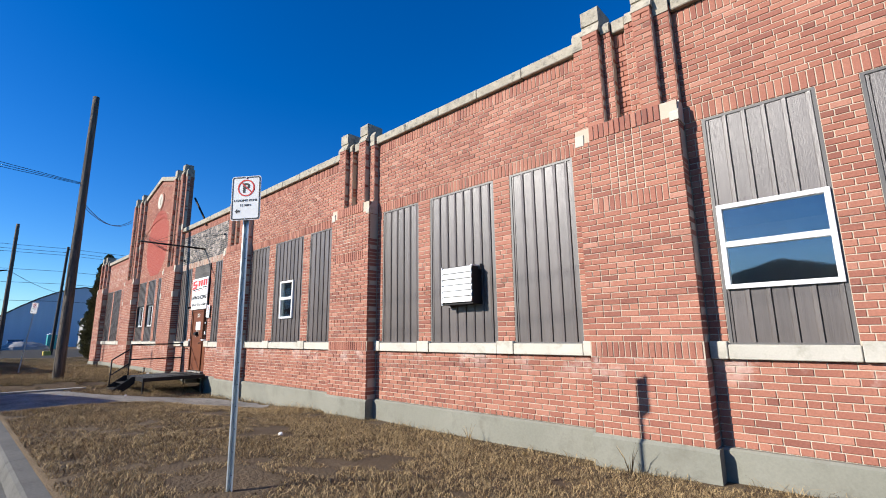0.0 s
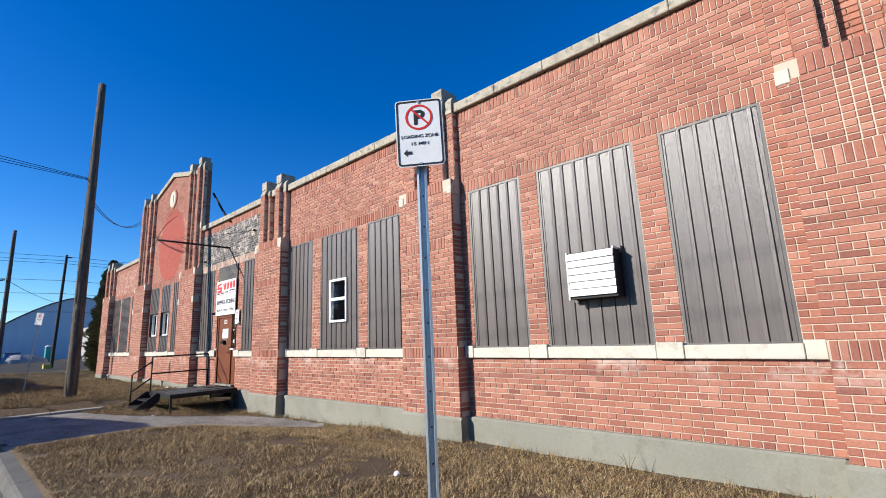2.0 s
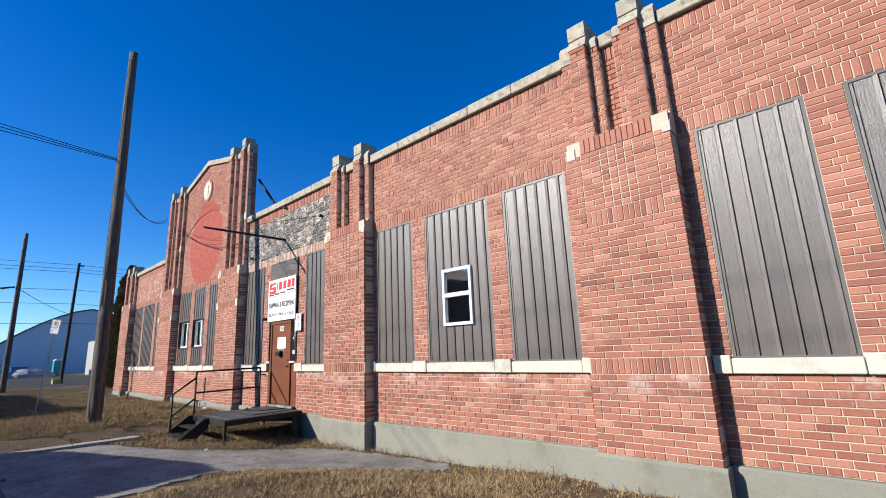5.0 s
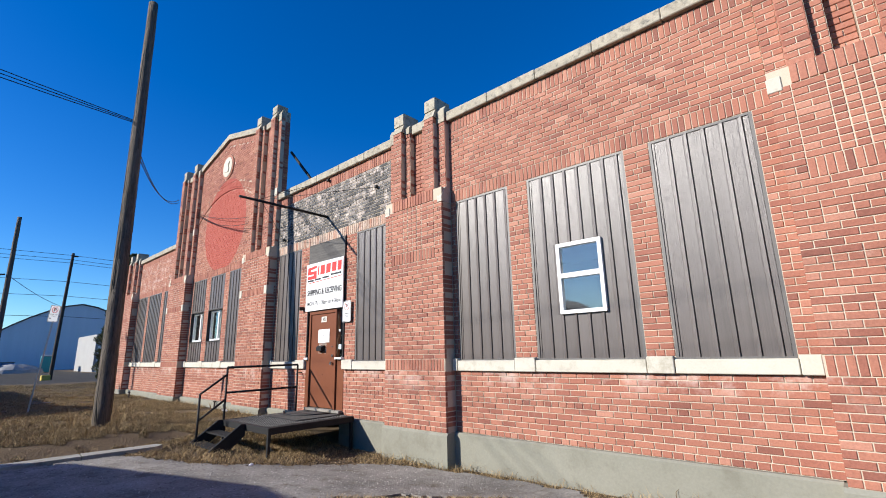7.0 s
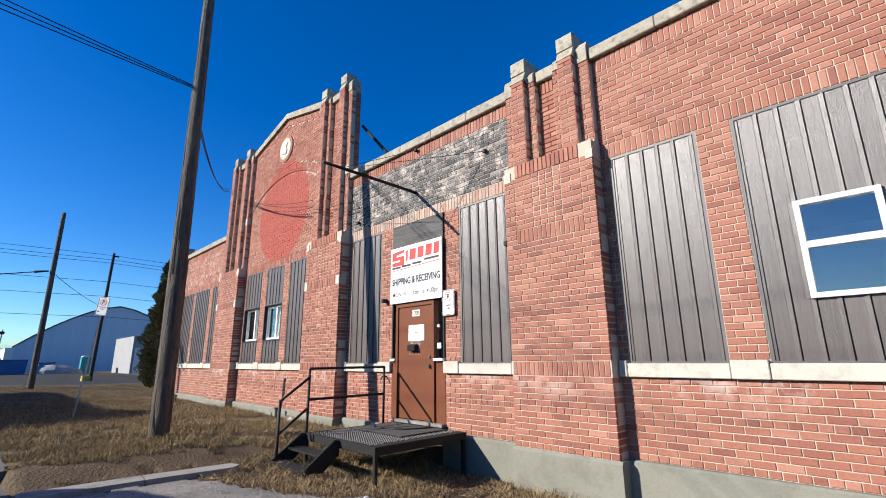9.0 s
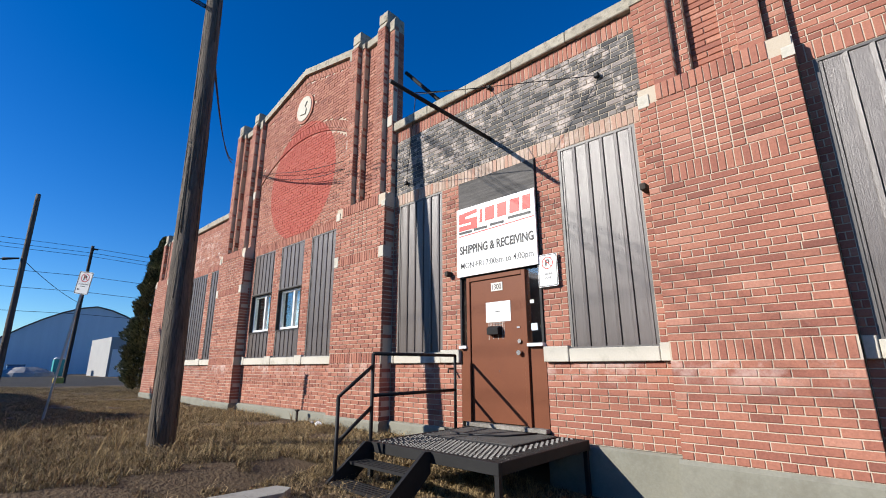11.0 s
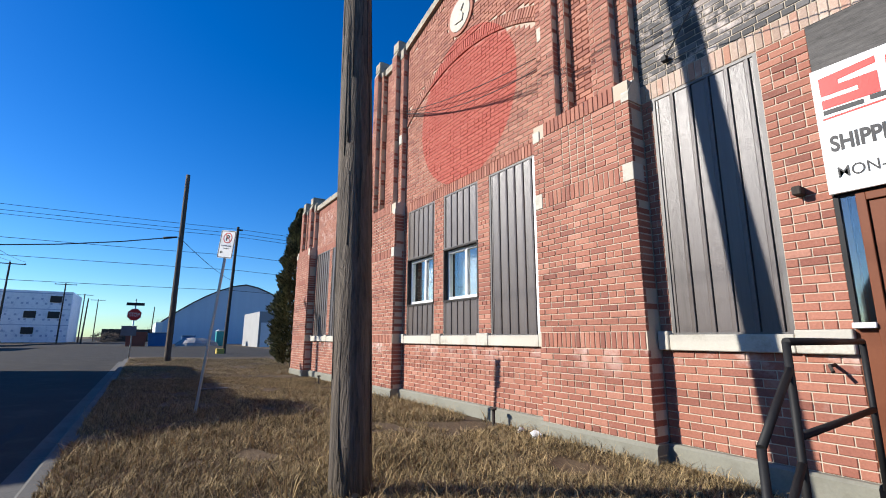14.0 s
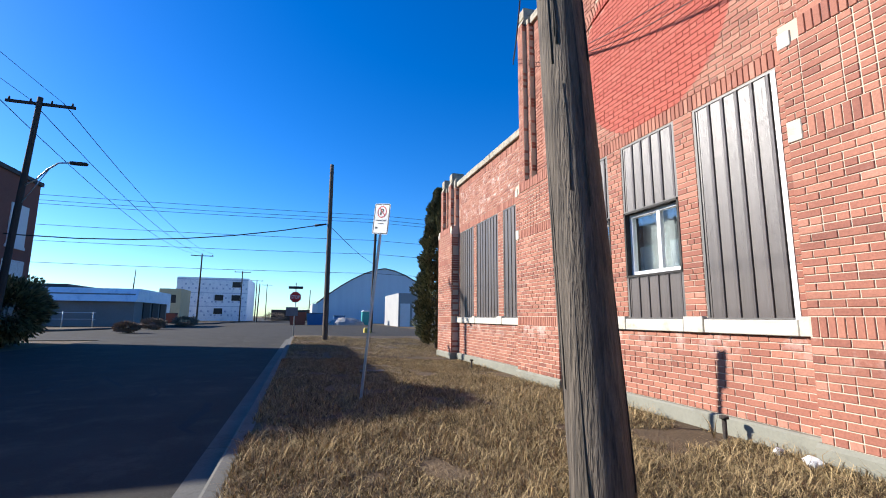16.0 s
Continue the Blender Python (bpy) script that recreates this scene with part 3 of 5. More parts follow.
        part("cap_stone", prism_bm([(6.012, zt - 0.07), (6.08, zt + 0.1), (6.06, zt + 0.11), (6.06, zt + 0.345), (6.085, zt + 0.37), (yb, zt + 0.37), (yb, zt - 0.07)], "x", m0 - 0.012, m1 + 0.012), M["cap"], p)
        part("cap_stone", prism_bm([(6.115, zt - 0.2), (6.115, zt + 0.04), (6.165, zt + 0.13), (yb, zt + 0.13), (yb, zt - 0.2)], "x", o0 - 0.004, o1 - 0.004 if s > 0 else o1 - 0.014), M["cap"], p)
        part("cap_stone", prism_bm([(6.105, zt - 0.12), (6.105, zt + 0.0), (6.155, zt + 0.07), (yb, zt + 0.07), (yb, zt - 0.12)], "x", i0 + 0.014, i1 - 0.014), M["cap"], p)
    if tall:  # brick returns of the gable above the lower roof
        n = round((z_cap - 0.2 - top) / BH)
        h = (z_cap - 0.2 - top) / n
        for s, xe in ((1, x1), (-1, x0)):
            for i in range(n):
                for ya, yc in ((WALL, yb),):
                    br.add((ya + yc) / 2, top + (i + 0.5) * h, yc - ya - 0.004, h - 0.004, xe + 0.008 * s, 0.03, 0, "brick", s)
    c0, c1 = x0 + 0.6, x1 - 0.6
    br.courses(c0, c1, top, z_cap - 0.36, WALL - 0.01, header=0)
    br.soldiers(c0, c1, z_cap - 0.36, z_cap - 0.14, WALL - 0.01)
    part("coping_stone", box_bm((c0 + 0.003, c1 - 0.003, 6.16, 6.6, z_cap - 0.135, z_cap + 0.06), bevel=0.012), M["cap"], p)
    br.build(p, pick)
    part("foundation", prism_bm([(5.965, -0.9), (5.965, 0.06), (5.995, 0.1), (6.6, 0.1), (6.6, -0.9)], "x", x0 - 0.03, x1 + 0.03), M["concrete"], p)
    return p


LOW = lambda x, z: z < 1.07
BAY_C, BAY_B, BAY_D, BAY_E, BAY_G, BAY_H = (-1.7, 3.2), (-8.0, -3.1), (-14.3, -9.42), (-20.68, -15.84), (-26.85, -22.31), (-33.45, -28.6)
PAN_C = [(-1.5, -0.37, 1.27, 4.05), (0.0, 1.5, 1.27, 4.05), (1.85, 3.0, 1.27, 4.05)]
PAN_B = [(-7.80, -6.70, 1.27, 4.05), (-6.36, -4.81, 1.27, 4.05), (-4.46, -3.30, 1.27, 4.05)]
PAN_D = [(-14.18, -13.06, 1.27, 4.05), (-12.68, -11.13, 1.27, 4.05), (-10.79, -9.62, 1.27, 4.05)]
PAN_E = [(-20.54, -19.40, 1.27, 4.05), (-18.98, -17.48, 0.1, 4.05), (-17.10, -16.0, 1.27, 4.05)]
PAN_G = [(-26.66, -25.52, 1.27, 4.05), (-25.16, -24.03, 1.27, 4.05), (-23.69, -22.54, 1.27, 4.05)]
PAN_H = [(-33.3, -32.03, 1.27, 4.05), (-31.78, -30.2, 1.27, 4.05), (-29.86, -28.72, 1.27, 4.05)]
TOP = 5.87


def grey_top(br):
    x0, x1 = BAY_E
    br.courses(x0, x1, 4.27, TOP - 0.44, WALL, "brick_grey", header=6)
    br.soldiers(x0, x1, TOP - 0.44, TOP - 0.19, WALL)


def gable_z(x):
    return 8.5 + 0.56 * max(0.0, 1 - abs(x + 24.53) / 2.32)


def gable_top(br):
    x0, x1 = BAY_G
    radial = lambda x, z: math.hypot(x + 24.53, z - 2.85)
    low = lambda x, z: radial(x, z) < 4.06
    high = lambda x, z: radial(x, z) > 4.375 and z < gable_z(x) - 0.4 and (x + 24.53) ** 2 + (z - 7.86) ** 2 > 0.44 ** 2
    br.courses(x0, x1, 4.27, 7.0, WALL + 0.010, "brick_disc", header=6, keep=low)
    br.courses(x0, x1, 6.1, 9.1, WALL, "brick_disc", header=6, keep=high)
    for r, dz, yy, hh in ((4.12, 0.075, WALL - 0.012, 0.075), (4.26, 0.2, WALL, 0.2)):
        n = 66
        for k in range(n):
            a = math.radians(56 + 68 * (k + 0.5) / n)
            px, pz = -24.53 + math.cos(a) * r, (6.95 - 4.1) + math.sin(a) * r
            if x0 + 0.03 < px < x1 - 0.03:
                br.add(px, pz, 0.062, hh - JT, yy, 0.05, a - math.pi / 2, "brick_disc")
    n = 62
    for k in range(n):
        px = x0 + (k + 0.5) * (x1 - x0) / n
        slope = math.atan2(0.56, 2.32) * (1 if px < -24.53 else -1)
        br.add(px, gable_z(px) - 0.28, 0.064, 0.2, WALL, 0.05, slope, "brick_disc")


bay_c = wall_bay("wall_bay_1", *BAY_C, PAN_C, TOP, "red brick wall bay with siding-filled openings", pick=LOW)
bay_b = wall_bay("wall_bay_2", *BAY_B, PAN_B, TOP, "red brick wall bay with siding-filled openings", pick=LOW)
bay_d = wall_bay("wall_bay_3", *BAY_D, PAN_D, TOP, "red brick wall bay with siding-filled openings", pick=LOW)
bay_e = wall_bay("wall_bay_4", *BAY_E, PAN_E, TOP, "red brick wall bay with a door and grey-painted upper bricks", lint_mat="brick_pale", extra=grey_top, pick=LOW)
bay_g = wall_bay("wall_gable", *BAY_G, PAN_G, 4.25, "red brick gable with a painted red disc and an arch", extra=gable_top, pick=LOW, mortar="mortar_disc")
part("gable_backing", prism_bm([(BAY_G[0], 4.05), (BAY_G[1], 4.05), (BAY_G[1], 8.4), (-24.53, 8.95), (BAY_G[0], 8.4)], "y", WALL + 0.019, 6.40), M["mortar_disc"], bay_g)
for sgn in (-1, 1):
    for k in range(4):
        a, b = -24.53 + sgn * 2.32 * k / 4, -24.53 + sgn * 2.32 * (k + 1) / 4
        za, zb = gable_z(a), gable_z(b)
        part("coping_stone", prism_bm([(a, za - 0.17), (b - sgn * 0.006, zb - 0.17), (b - sgn * 0.006, zb + 0.02), (a, za + 0.02)], "y", 6.165, 6.43), M["cap"], bay_g)
med = part("medallion", disc_bm(-24.53, 7.86, 0.36, WALL - 0.045, WALL + 0.05), M["stone"], bay_g, "round cast-stone medallion with worn relief")
part("medallion_rim", disc_bm(-24.53, 7.86, 0.44, WALL - 0.03, WALL + 0.05, 40, 0.36), M["brick"], bay_g)
part("relief", prism_bm([(-24.68, 7.7), (-24.42, 7.66), (-24.38, 7.8), (-24.46, 7.9), (-24.36, 8.02), (-24.5, 8.08), (-24.62, 8.0), (-24.58, 7.88), (-24.7, 7.82)], "y", WALL - 0.07, WALL - 0.04), M["stone"], med)
bay_h = wall_bay("wall_bay_5", *BAY_H, PAN_H, TOP, "red brick wall bay with pale salt-stained upper bricks", up_mat="brick_salt", pick=LOW)
pilaster("pilaster_1", -3.1, -1.7, pick=LOW)
pilaster("pilaster_2", -9.42, -8.0, pick=LOW)
pilaster("pilaster_3", -15.84, -14.3, pick=LOW)
pilaster("pilaster_4", -22.31, -20.68, 8.35, True, pick=LOW)
pilaster("pilaster_5", -28.6, -26.85, 8.35, True, pick=LOW)
pilaster("pilaster_6", -35.0, -33.45)
pilaster("pilaster_7", 3.2, 4.6)
# flanks of the gable above the lower roof, end walls, roof and back
shell = thing("building_shell", (-15, 18, 0), "brick end walls and flat roof of the long building", "building", kind="structure")
part("end_wall", box_bm((-35.0, -34.7, 6.6, 30, -0.8, 5.6), (4.3, 4.6, 6.6, 30, -0.8, 5.6), (-34.7, 4.3, 29.7, 30, -0.8, 5.6)), M["far_brick"], shell)
part("roof_deck", box_bm((-34.7, 4.3, 6.6, 29.7, 5.2, 5.4)), M["roof"], shell)
part("floor_slab", box_bm((-34.7, 4.3, 6.6, 29.7, -0.1, 0.1)), M["concrete"], shell)


# ---- openings ----
def window_unit(x0, x1, z0, z1, y, name, label, rails=(), mullions=(), frame_w=0.055, behind="interior", depth=1.5):
    w = thing(name, ((x0 + x1) / 2, y, z0), label, "window", kind="structure")
    f = frame_w
    part("frame", box_bm((x0, x0 + f, y - 0.03, y + 0.06, z0, z1), (x1 - f, x1, y - 0.03, y + 0.06, z0, z1), (x0 + f, x1 - f, y - 0.03, y + 0.06, z0, z0 + f), (x0 + f, x1 - f, y - 0.03, y + 0.06, z1 - f, z1), bevel=0.004), M["white_vinyl"], w)
    for r in rails:
        part("meeting_rail", box_bm((x0 + f, x1 - f, y - 0.025, y + 0.05, r - 0.035, r + 0.035), bevel=0.004), M["white_vinyl"], w)
    for m in mullions:
        part("mullion", box_bm((m - 0.035, m + 0.035, y - 0.025, y + 0.05, z0 + f, z1 - f), bevel=0.004), M["white_vinyl"], w)
    zs, xs = [z0 + f] + list(rails) + [z1 - f], [x0 + f] + list(mullions) + [x1 - f]
    for za, zb in zip(zs, zs[1:]):
        for xa, xb in zip(xs, xs[1:]):
            gl = part("pane", box_bm((xa, xb, y + 0.012, y + 0.018, za, zb)), M["glass"], w)
            gl.visible_shadow = False
    # with "interior", a dark board whose colour holds the room's shade
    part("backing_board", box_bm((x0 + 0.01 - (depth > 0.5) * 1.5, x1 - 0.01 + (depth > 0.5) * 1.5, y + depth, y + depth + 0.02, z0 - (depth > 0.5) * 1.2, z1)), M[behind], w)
    return w


def siding_panel(x0, x1, z0, z1, hole=None, edge=False, label="grey-brown vertical board siding filling a window opening"):
    """Vertical boards with dark open seams in a thin metal edge trim; hole: (x0, x1, z0, z1)."""
    p = thing("siding_panel", ((x0 + x1) / 2, 6.24, z0), label, "siding", "siding panels in the openings", "structure")
    y = 6.262
    z0 = 1.238 if z0 == 1.27 else z0
    solid = [(x0, x1, y + 0.02, y + 0.05, z0, z1)]
    if hole:
        a, b, c, d = hole
        solid = [(x0, a, y + 0.02, y + 0.05, z0, z1), (b, x1, y + 0.02, y + 0.05, z0, z1), (a, b, y + 0.02, y + 0.05, z0, c), (a, b, y + 0.02, y + 0.05, d, z1)]
    part("backing", box_bm(*solid), M["seam"], p)
    part("edge_trim", box_bm((x0, x0 + 0.035, y - 0.008, y + 0.03, z0, z1), (x1 - 0.035, x1, y - 0.008, y + 0.03, z0, z1), (x0 + 0.035, x1 - 0.035, y - 0.008, y + 0.03, z1 - 0.03, z1), (x0 + 0.035, x1 - 0.035, y - 0.008, y + 0.03, z0, z0 + 0.02)), M["trim_grey"], p)
    seams = [x0 + 0.035] + [x0 + 0.07 + 0.2 * k for k in range(12) if x0 + 0.07 + 0.2 * k < x1 - 0.06] + [x1 - 0.035]
    for left, right in zip(seams, seams[1:]):
        a, b = left + 0.005, right - 0.005
        spans = [(a, b, z0 + 0.02, z1 - 0.03)]
        if hole and hole[0] < b and hole[1] > a:
            spans = [(a, b, z0 + 0.02, hole[2]), (a, b, hole[3], z1 - 0.03)]
            if a < hole[0] - 0.01:
                spans.append((a, hole[0], hole[2], hole[3]))
            if b > hole[1] + 0.01:
                spans.append((hole[1], b, hole[2], hole[3]))
        for a2, b2, c, d in spans:
            if d - c > 0.02:
                prof = [(a2, y + 0.02), (a2, y + 0.005), (b2, y + 0.005), (b2, y + 0.02)]
                if b2 - a2 > 0.1:  # a raised rib along the lapped edge
                    prof = [(a2, y + 0.02), (a2, y + 0.005), (b2 - 0.052, y + 0.005), (b2 - 0.042, y - 0.001), (b2 - 0.004, y - 0.012), (b2, y - 0.008), (b2, y + 0.02)]
                part("board", prism_bm(prof, "z", c, d), M["siding"], p)
    if edge:
        part("white_edge", box_bm((x1 - 0.055, x1 - 0.002, y - 0.018, y - 0.009, z0, z1 - 0.03)), M["white_sheet"], p, "bare white edge strip")
    return p


WIN_C, WIN_D = (-1.46, -0.39, 1.87, 2.89), (-12.25, -11.56, 1.87, 2.9)
siding_panel(*PAN_C[0], hole=WIN_C)
for q in (PAN_C[1], PAN_C[2], *PAN_B, PAN_D[0], PAN_D[2], PAN_E[0], PAN_E[2], *PAN_H):
    siding_panel(*q)
siding_panel(*PAN_D[1], hole=WIN_D)
siding_panel(*PAN_G[2], edge=True)
for q in PAN_G[:2]:
    siding_panel(q[0], q[1], 1.27, 1.90)
    siding_panel(q[0], q[1], 2.93, 4.05)
    jamb = part("window_reveal", box_bm((q[0], q[0] + 0.03, 6.24, 6.6, 1.9, 2.93), (q[1] - 0.03, q[1], 6.24, 6.6, 1.9, 2.93), (q[0], q[1], 6.24, 6.6, 2.9, 2.93), (q[0], q[1], 6.24, 6.6, 1.88, 1.91)), M["seam"])
    tagged(jamb, "dark window reveal", "reveal", kind="structure")
    window_unit(q[0] + 0.03, q[1] - 0.03, 1.92, 2.9, 6.36, "window", "white vinyl slider window with two pale panes", mullions=((q[0] + q[1]) / 2 + 0.08,), behind="blind", depth=0.22)
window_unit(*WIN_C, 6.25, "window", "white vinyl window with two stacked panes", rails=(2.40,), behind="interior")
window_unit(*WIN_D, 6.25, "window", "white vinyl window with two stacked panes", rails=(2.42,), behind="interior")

# wall vent with white louvres
vent = thing("wall_vent", (-5.5, 6.2, 1.9), "white louvred exhaust vent hood on the siding", "vent")
part("hood", box_bm((-5.83, -5.14, 6.02, 6.27, 1.90, 2.56)), M["black_metal"], vent)
for k in range(6):
    z = 1.935 + k * 0.103
    part("louvre", prism_bm([(6.015, z), (5.985, z + 0.004), (6.012, z + 0.1), (6.02, z + 0.1)], "x", -5.83, -5.15), M["white_sheet"], vent)
part("rim", box_bm((-5.845, -5.825, 5.995, 6.05, 1.89, 2.57)), M["white_sheet"], vent)
part("top_flange", box_bm((-5.16, -5.135, 6.0, 6.24, 2.55, 2.575)), M["white_sheet"], vent)
for bx in ((-5.15, -5.11, 6.19, 6.26, 2.5, 2.6), (-5.86, -5.8, 6.19, 6.26, 1.86, 1.9)):
    part("bracket", box_bm(bx), M["trim_grey"], vent)

# ---- door ----
door = thing("door_1", (-18.23, 6.3, 0.22), "brown painted steel entrance door, shut, with a mail slot", "door", kind="structure")
leaf = part("leaf", box_bm((-18.76, -17.80, 6.225, 6.27, 0.24, 2.31), bevel=0.004), M["door_brown"], door)
part("jamb", box_bm((-18.83, -18.765, 6.20, 6.33, 0.22, 2.38), (-17.795, -17.73, 6.20, 6.33, 0.22, 2.38), (-18.765, -17.795, 6.20, 6.33, 2.315, 2.38), bevel=0.004), M["door_brown"], door)
part("side_panel", box_bm((-18.98, -18.83, 6.24, 6.28, 0.22, 1.28), (-17.73, -17.48, 6.24, 6.28, 0.22, 1.28)), M["door_brown"], door)
part("sidelight_sill", box_bm((-18.98, -18.83, 6.17, 6.28, 1.28, 1.325), (-17.73, -17.48, 6.17, 6.28, 1.28, 1.325), bevel=0.005), M["white_vinyl"], door)
part("sidelight_frame", box_bm((-18.98, -18.945, 6.22, 6.29, 1.325, 2.40), (-17.515, -17.48, 6.22, 6.29, 1.325, 2.40), (-18.98, -17.48, 6.22, 6.29, 2.385, 2.43)), M["black_metal"], door)
for a, b in ((-18.945, -18.83), (-17.73, -17.515)):
    gl = part("sidelight", box_bm((a, b, 6.25, 6.256, 1.325, 2.385)), M["glass"], door)
    gl.visible_shadow = False
part("sticker", box_bm((-17.69, -17.59, 6.247, 6.249, 1.50, 1.60)), M["far_blue"], door)
part("sticker", box_bm((-17.69, -17.63, 6.247, 6.249, 1.88, 1.93)), M["far_white"], door)
# added dark board behind the sidelights, coloured like the shaded lobby
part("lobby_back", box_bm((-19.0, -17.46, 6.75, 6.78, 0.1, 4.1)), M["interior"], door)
part("threshold", box_bm((-18.83, -17.48, 6.14, 6.3, 0.17, 0.225), bevel=0.005), M["drive"], door)
plate = part("number_plate", box_bm((-18.35, -18.14, 6.217, 6.222, 2.12, 2.245)), M["number_plate"], leaf)
text_part("number", "1300", 0.085, 0.17, Matrix.Translation((-18.245, 6.2155, 2.183)), M["text"], leaf)
part("notice", box_bm((-18.46, -18.01, 6.217, 6.222, 1.655, 1.955), bevel=0.001), M["white_sheet"], leaf, "blank weathered white notice")
part("notice_print", box_bm((-18.28, -18.2, 6.2145, 6.2165, 1.8, 1.815), (-18.3, -18.17, 6.2145, 6.2165, 1.62, 1.635)), M["trim_grey"], leaf)
part("mail_slot", prism_bm([(6.225, 1.46), (6.13, 1.47), (6.12, 1.555), (6.17, 1.59), (6.225, 1.59)], "x", -18.385, -18.185), M["black_metal"], leaf, "black metal mail slot hood")
for k in range(11):
    sx = -18.42 + k * 0.028
    part("paint_drip", box_bm((sx, sx + 0.006, 6.2225, 6.2245, 1.50 - 0.05 * math.sin(k * 2.1) ** 2 - 0.1 * (k % 3 == 0), 1.655)), M["number_plate"], leaf)
part("dead_bolt", disc_bm(-17.87, 1.36, 0.03, 6.2, 6.226, 16), M["chrome"], leaf)
part("door_knob", disc_bm(-17.87, 1.2, 0.035, 6.165, 6.226, 18), M["chrome"], leaf)
part("lock_plate", box_bm((-17.915, -17.86, 6.215, 6.224, 1.545, 1.565)), M["chrome"], leaf)
part("peep_hole", disc_bm(-18.25, 0.95, 0.008, 6.22, 6.226, 10), M["chrome"], leaf)
part("plywood_header", box_bm((-18.975, -17.485, 6.205, 6.228, 3.45, 4.03), bevel=0.003), M["plywood"], door, "weathered dark plywood board")
part("header_fill", box_bm((-18.98, -17.48, 6.23, 6.5, 2.43, 4.05)), M["seam"], door)

# ---- company sign over the door ----
board = thing("sign_board", (-18.23, 6.2, 2.4), "white sign board with shipping hours over the door", "sign")
part("board", box_bm((-18.985, -17.475, 6.165, 6.195, 2.405, 3.555), bevel=0.003), M["white_sheet"], board)
sg = M["red"]
part("emblem", prism_bm([(-18.93, 3.17), (-18.55, 3.17), (-18.55, 3.36), (-18.80, 3.36), (-18.80, 3.40), (-18.55, 3.43), (-18.55, 3.49), (-18.93, 3.46), (-18.93, 3.29), (-18.68, 3.29), (-18.68, 3.25), (-18.93, 3.25)], "y", 6.1605, 6.164), sg, board, "red angular emblem")
for a, b, z0, z1 in ((-18.50, -18.44, 3.24, 3.46), (-18.39, -18.20, 3.245, 3.465), (-18.15, -17.97, 3.25, 3.47), (-17.92, -17.74, 3.255, 3.475), (-17.69, -17.54, 3.26, 3.48)):
    part("emblem_block", prism_bm([(a, z0), (b - 0.01, z0 + 0.004), (b, z1), (a + 0.012, z1)], "y", 6.1605, 6.164), sg, board)
for a, b, z in ((-18.93, -18.66, 3.115), (-18.62, -18.35, 3.125), (-18.3, -18.03, 3.14), (-17.95, -17.55, 3.175)):
    part("dark_bar", box_bm((a, b, 6.1605, 6.164, z, z + 0.04)), M["text"], board)
part("red_line", prism_bm([(-18.94, 3.07), (-17.5, 3.12), (-17.5, 3.135), (-18.94, 3.085)], "y", 6.1605, 6.164), sg, board)
text_part("lettering", "SHIPPING & RECEIVING", 0.145, 1.40, Matrix.Translation((-18.22, 6.1625, 2.84)), M["text"], board, 0.034)
text_part("lettering", "MON-FRI 7:00am to 4:00pm", 0.125, 1.36, Matrix.Translation((-18.22, 6.1625, 2.565)), M["text"], board, 0.004)


def parking_sign(name, m, lines, label, post=None, arrow=True):
    """A white no-parking plate, 0.305 x 0.457, built round its centre and then set by m; it faces -y in its own frame."""
    s = thing(name, (0, 0, 0), label, "sign")
    w, h = 0.1525, 0.2285
    def rounded(w, h, r):
        return [(cx + r * math.cos(a), cz + r * math.sin(a)) for cx, cz, a0 in ((w - r, h - r, 0), (-w + r, h - r, 90), (-w + r, -h + r, 180), (w - r, -h + r, 270)) for a in (radians(a0), radians(a0 + 30), radians(a0 + 60), radians(a0 + 90))]
    bms = [("plate", prism_bm(rounded(w, h, 0.025), "y", 0, 0.003), "white_sheet")]
    o, i = rounded(w - 0.007, h - 0.007, 0.02), rounded(w - 0.018, h - 0.018, 0.014)
    bm = bmesh.new()
    vo, vi = [bm.verts.new((a, -0.002, b)) for a, b in o], [bm.verts.new((a, -0.002, b)) for a, b in i]
    for k in range(len(o)):
        j = (k + 1) % len(o)
        bm.faces.new((vo[k], vo[j], vi[j], vi[k]))
    bms.append(("border", bm, "text"))
    bms.append(("ring", disc_bm(0, 0.105, 0.088, -0.0022, -0.0005, 36, 0.074), "red"))
    bms.append(("slash", prism_bm([(-0.058, 0.163), (0.052, 0.053), (0.060, 0.061), (-0.05, 0.171)], "y", -0.0034, -0.0024), "red"))
    if arrow:
        bms.append(("arrow", prism_bm([(-0.11, -0.135), (-0.085, -0.11), (-0.085, -0.125), (-0.055, -0.125), (-0.055, -0.145), (-0.085, -0.145), (-0.085, -0.16)], "y", -0.0022, -0.0008), "text"))
    bms.append(("bolt", disc_bm(0, 0.21, 0.008, -0.006, 0.0, 10), "galv"))
    bms.append(("bolt", disc_bm(0, -0.21, 0.008, -0.006, 0.0, 10), "galv"))
    for nm, b, mt in bms:
        b.transform(m)
        part(nm, b, M[mt], s)
    text_part("letter", "P", 0.1, 0.07, m @ Matrix.Translation((0.002, -0.0014, 0.105)), M["text"], s, 0.03)
    for t, z, tw, th in lines:
        text_part("lettering", t, th, tw, m @ Matrix.Translation((0, -0.0014, z)), M["text"], s)
    if post:
        post(s)
    return s


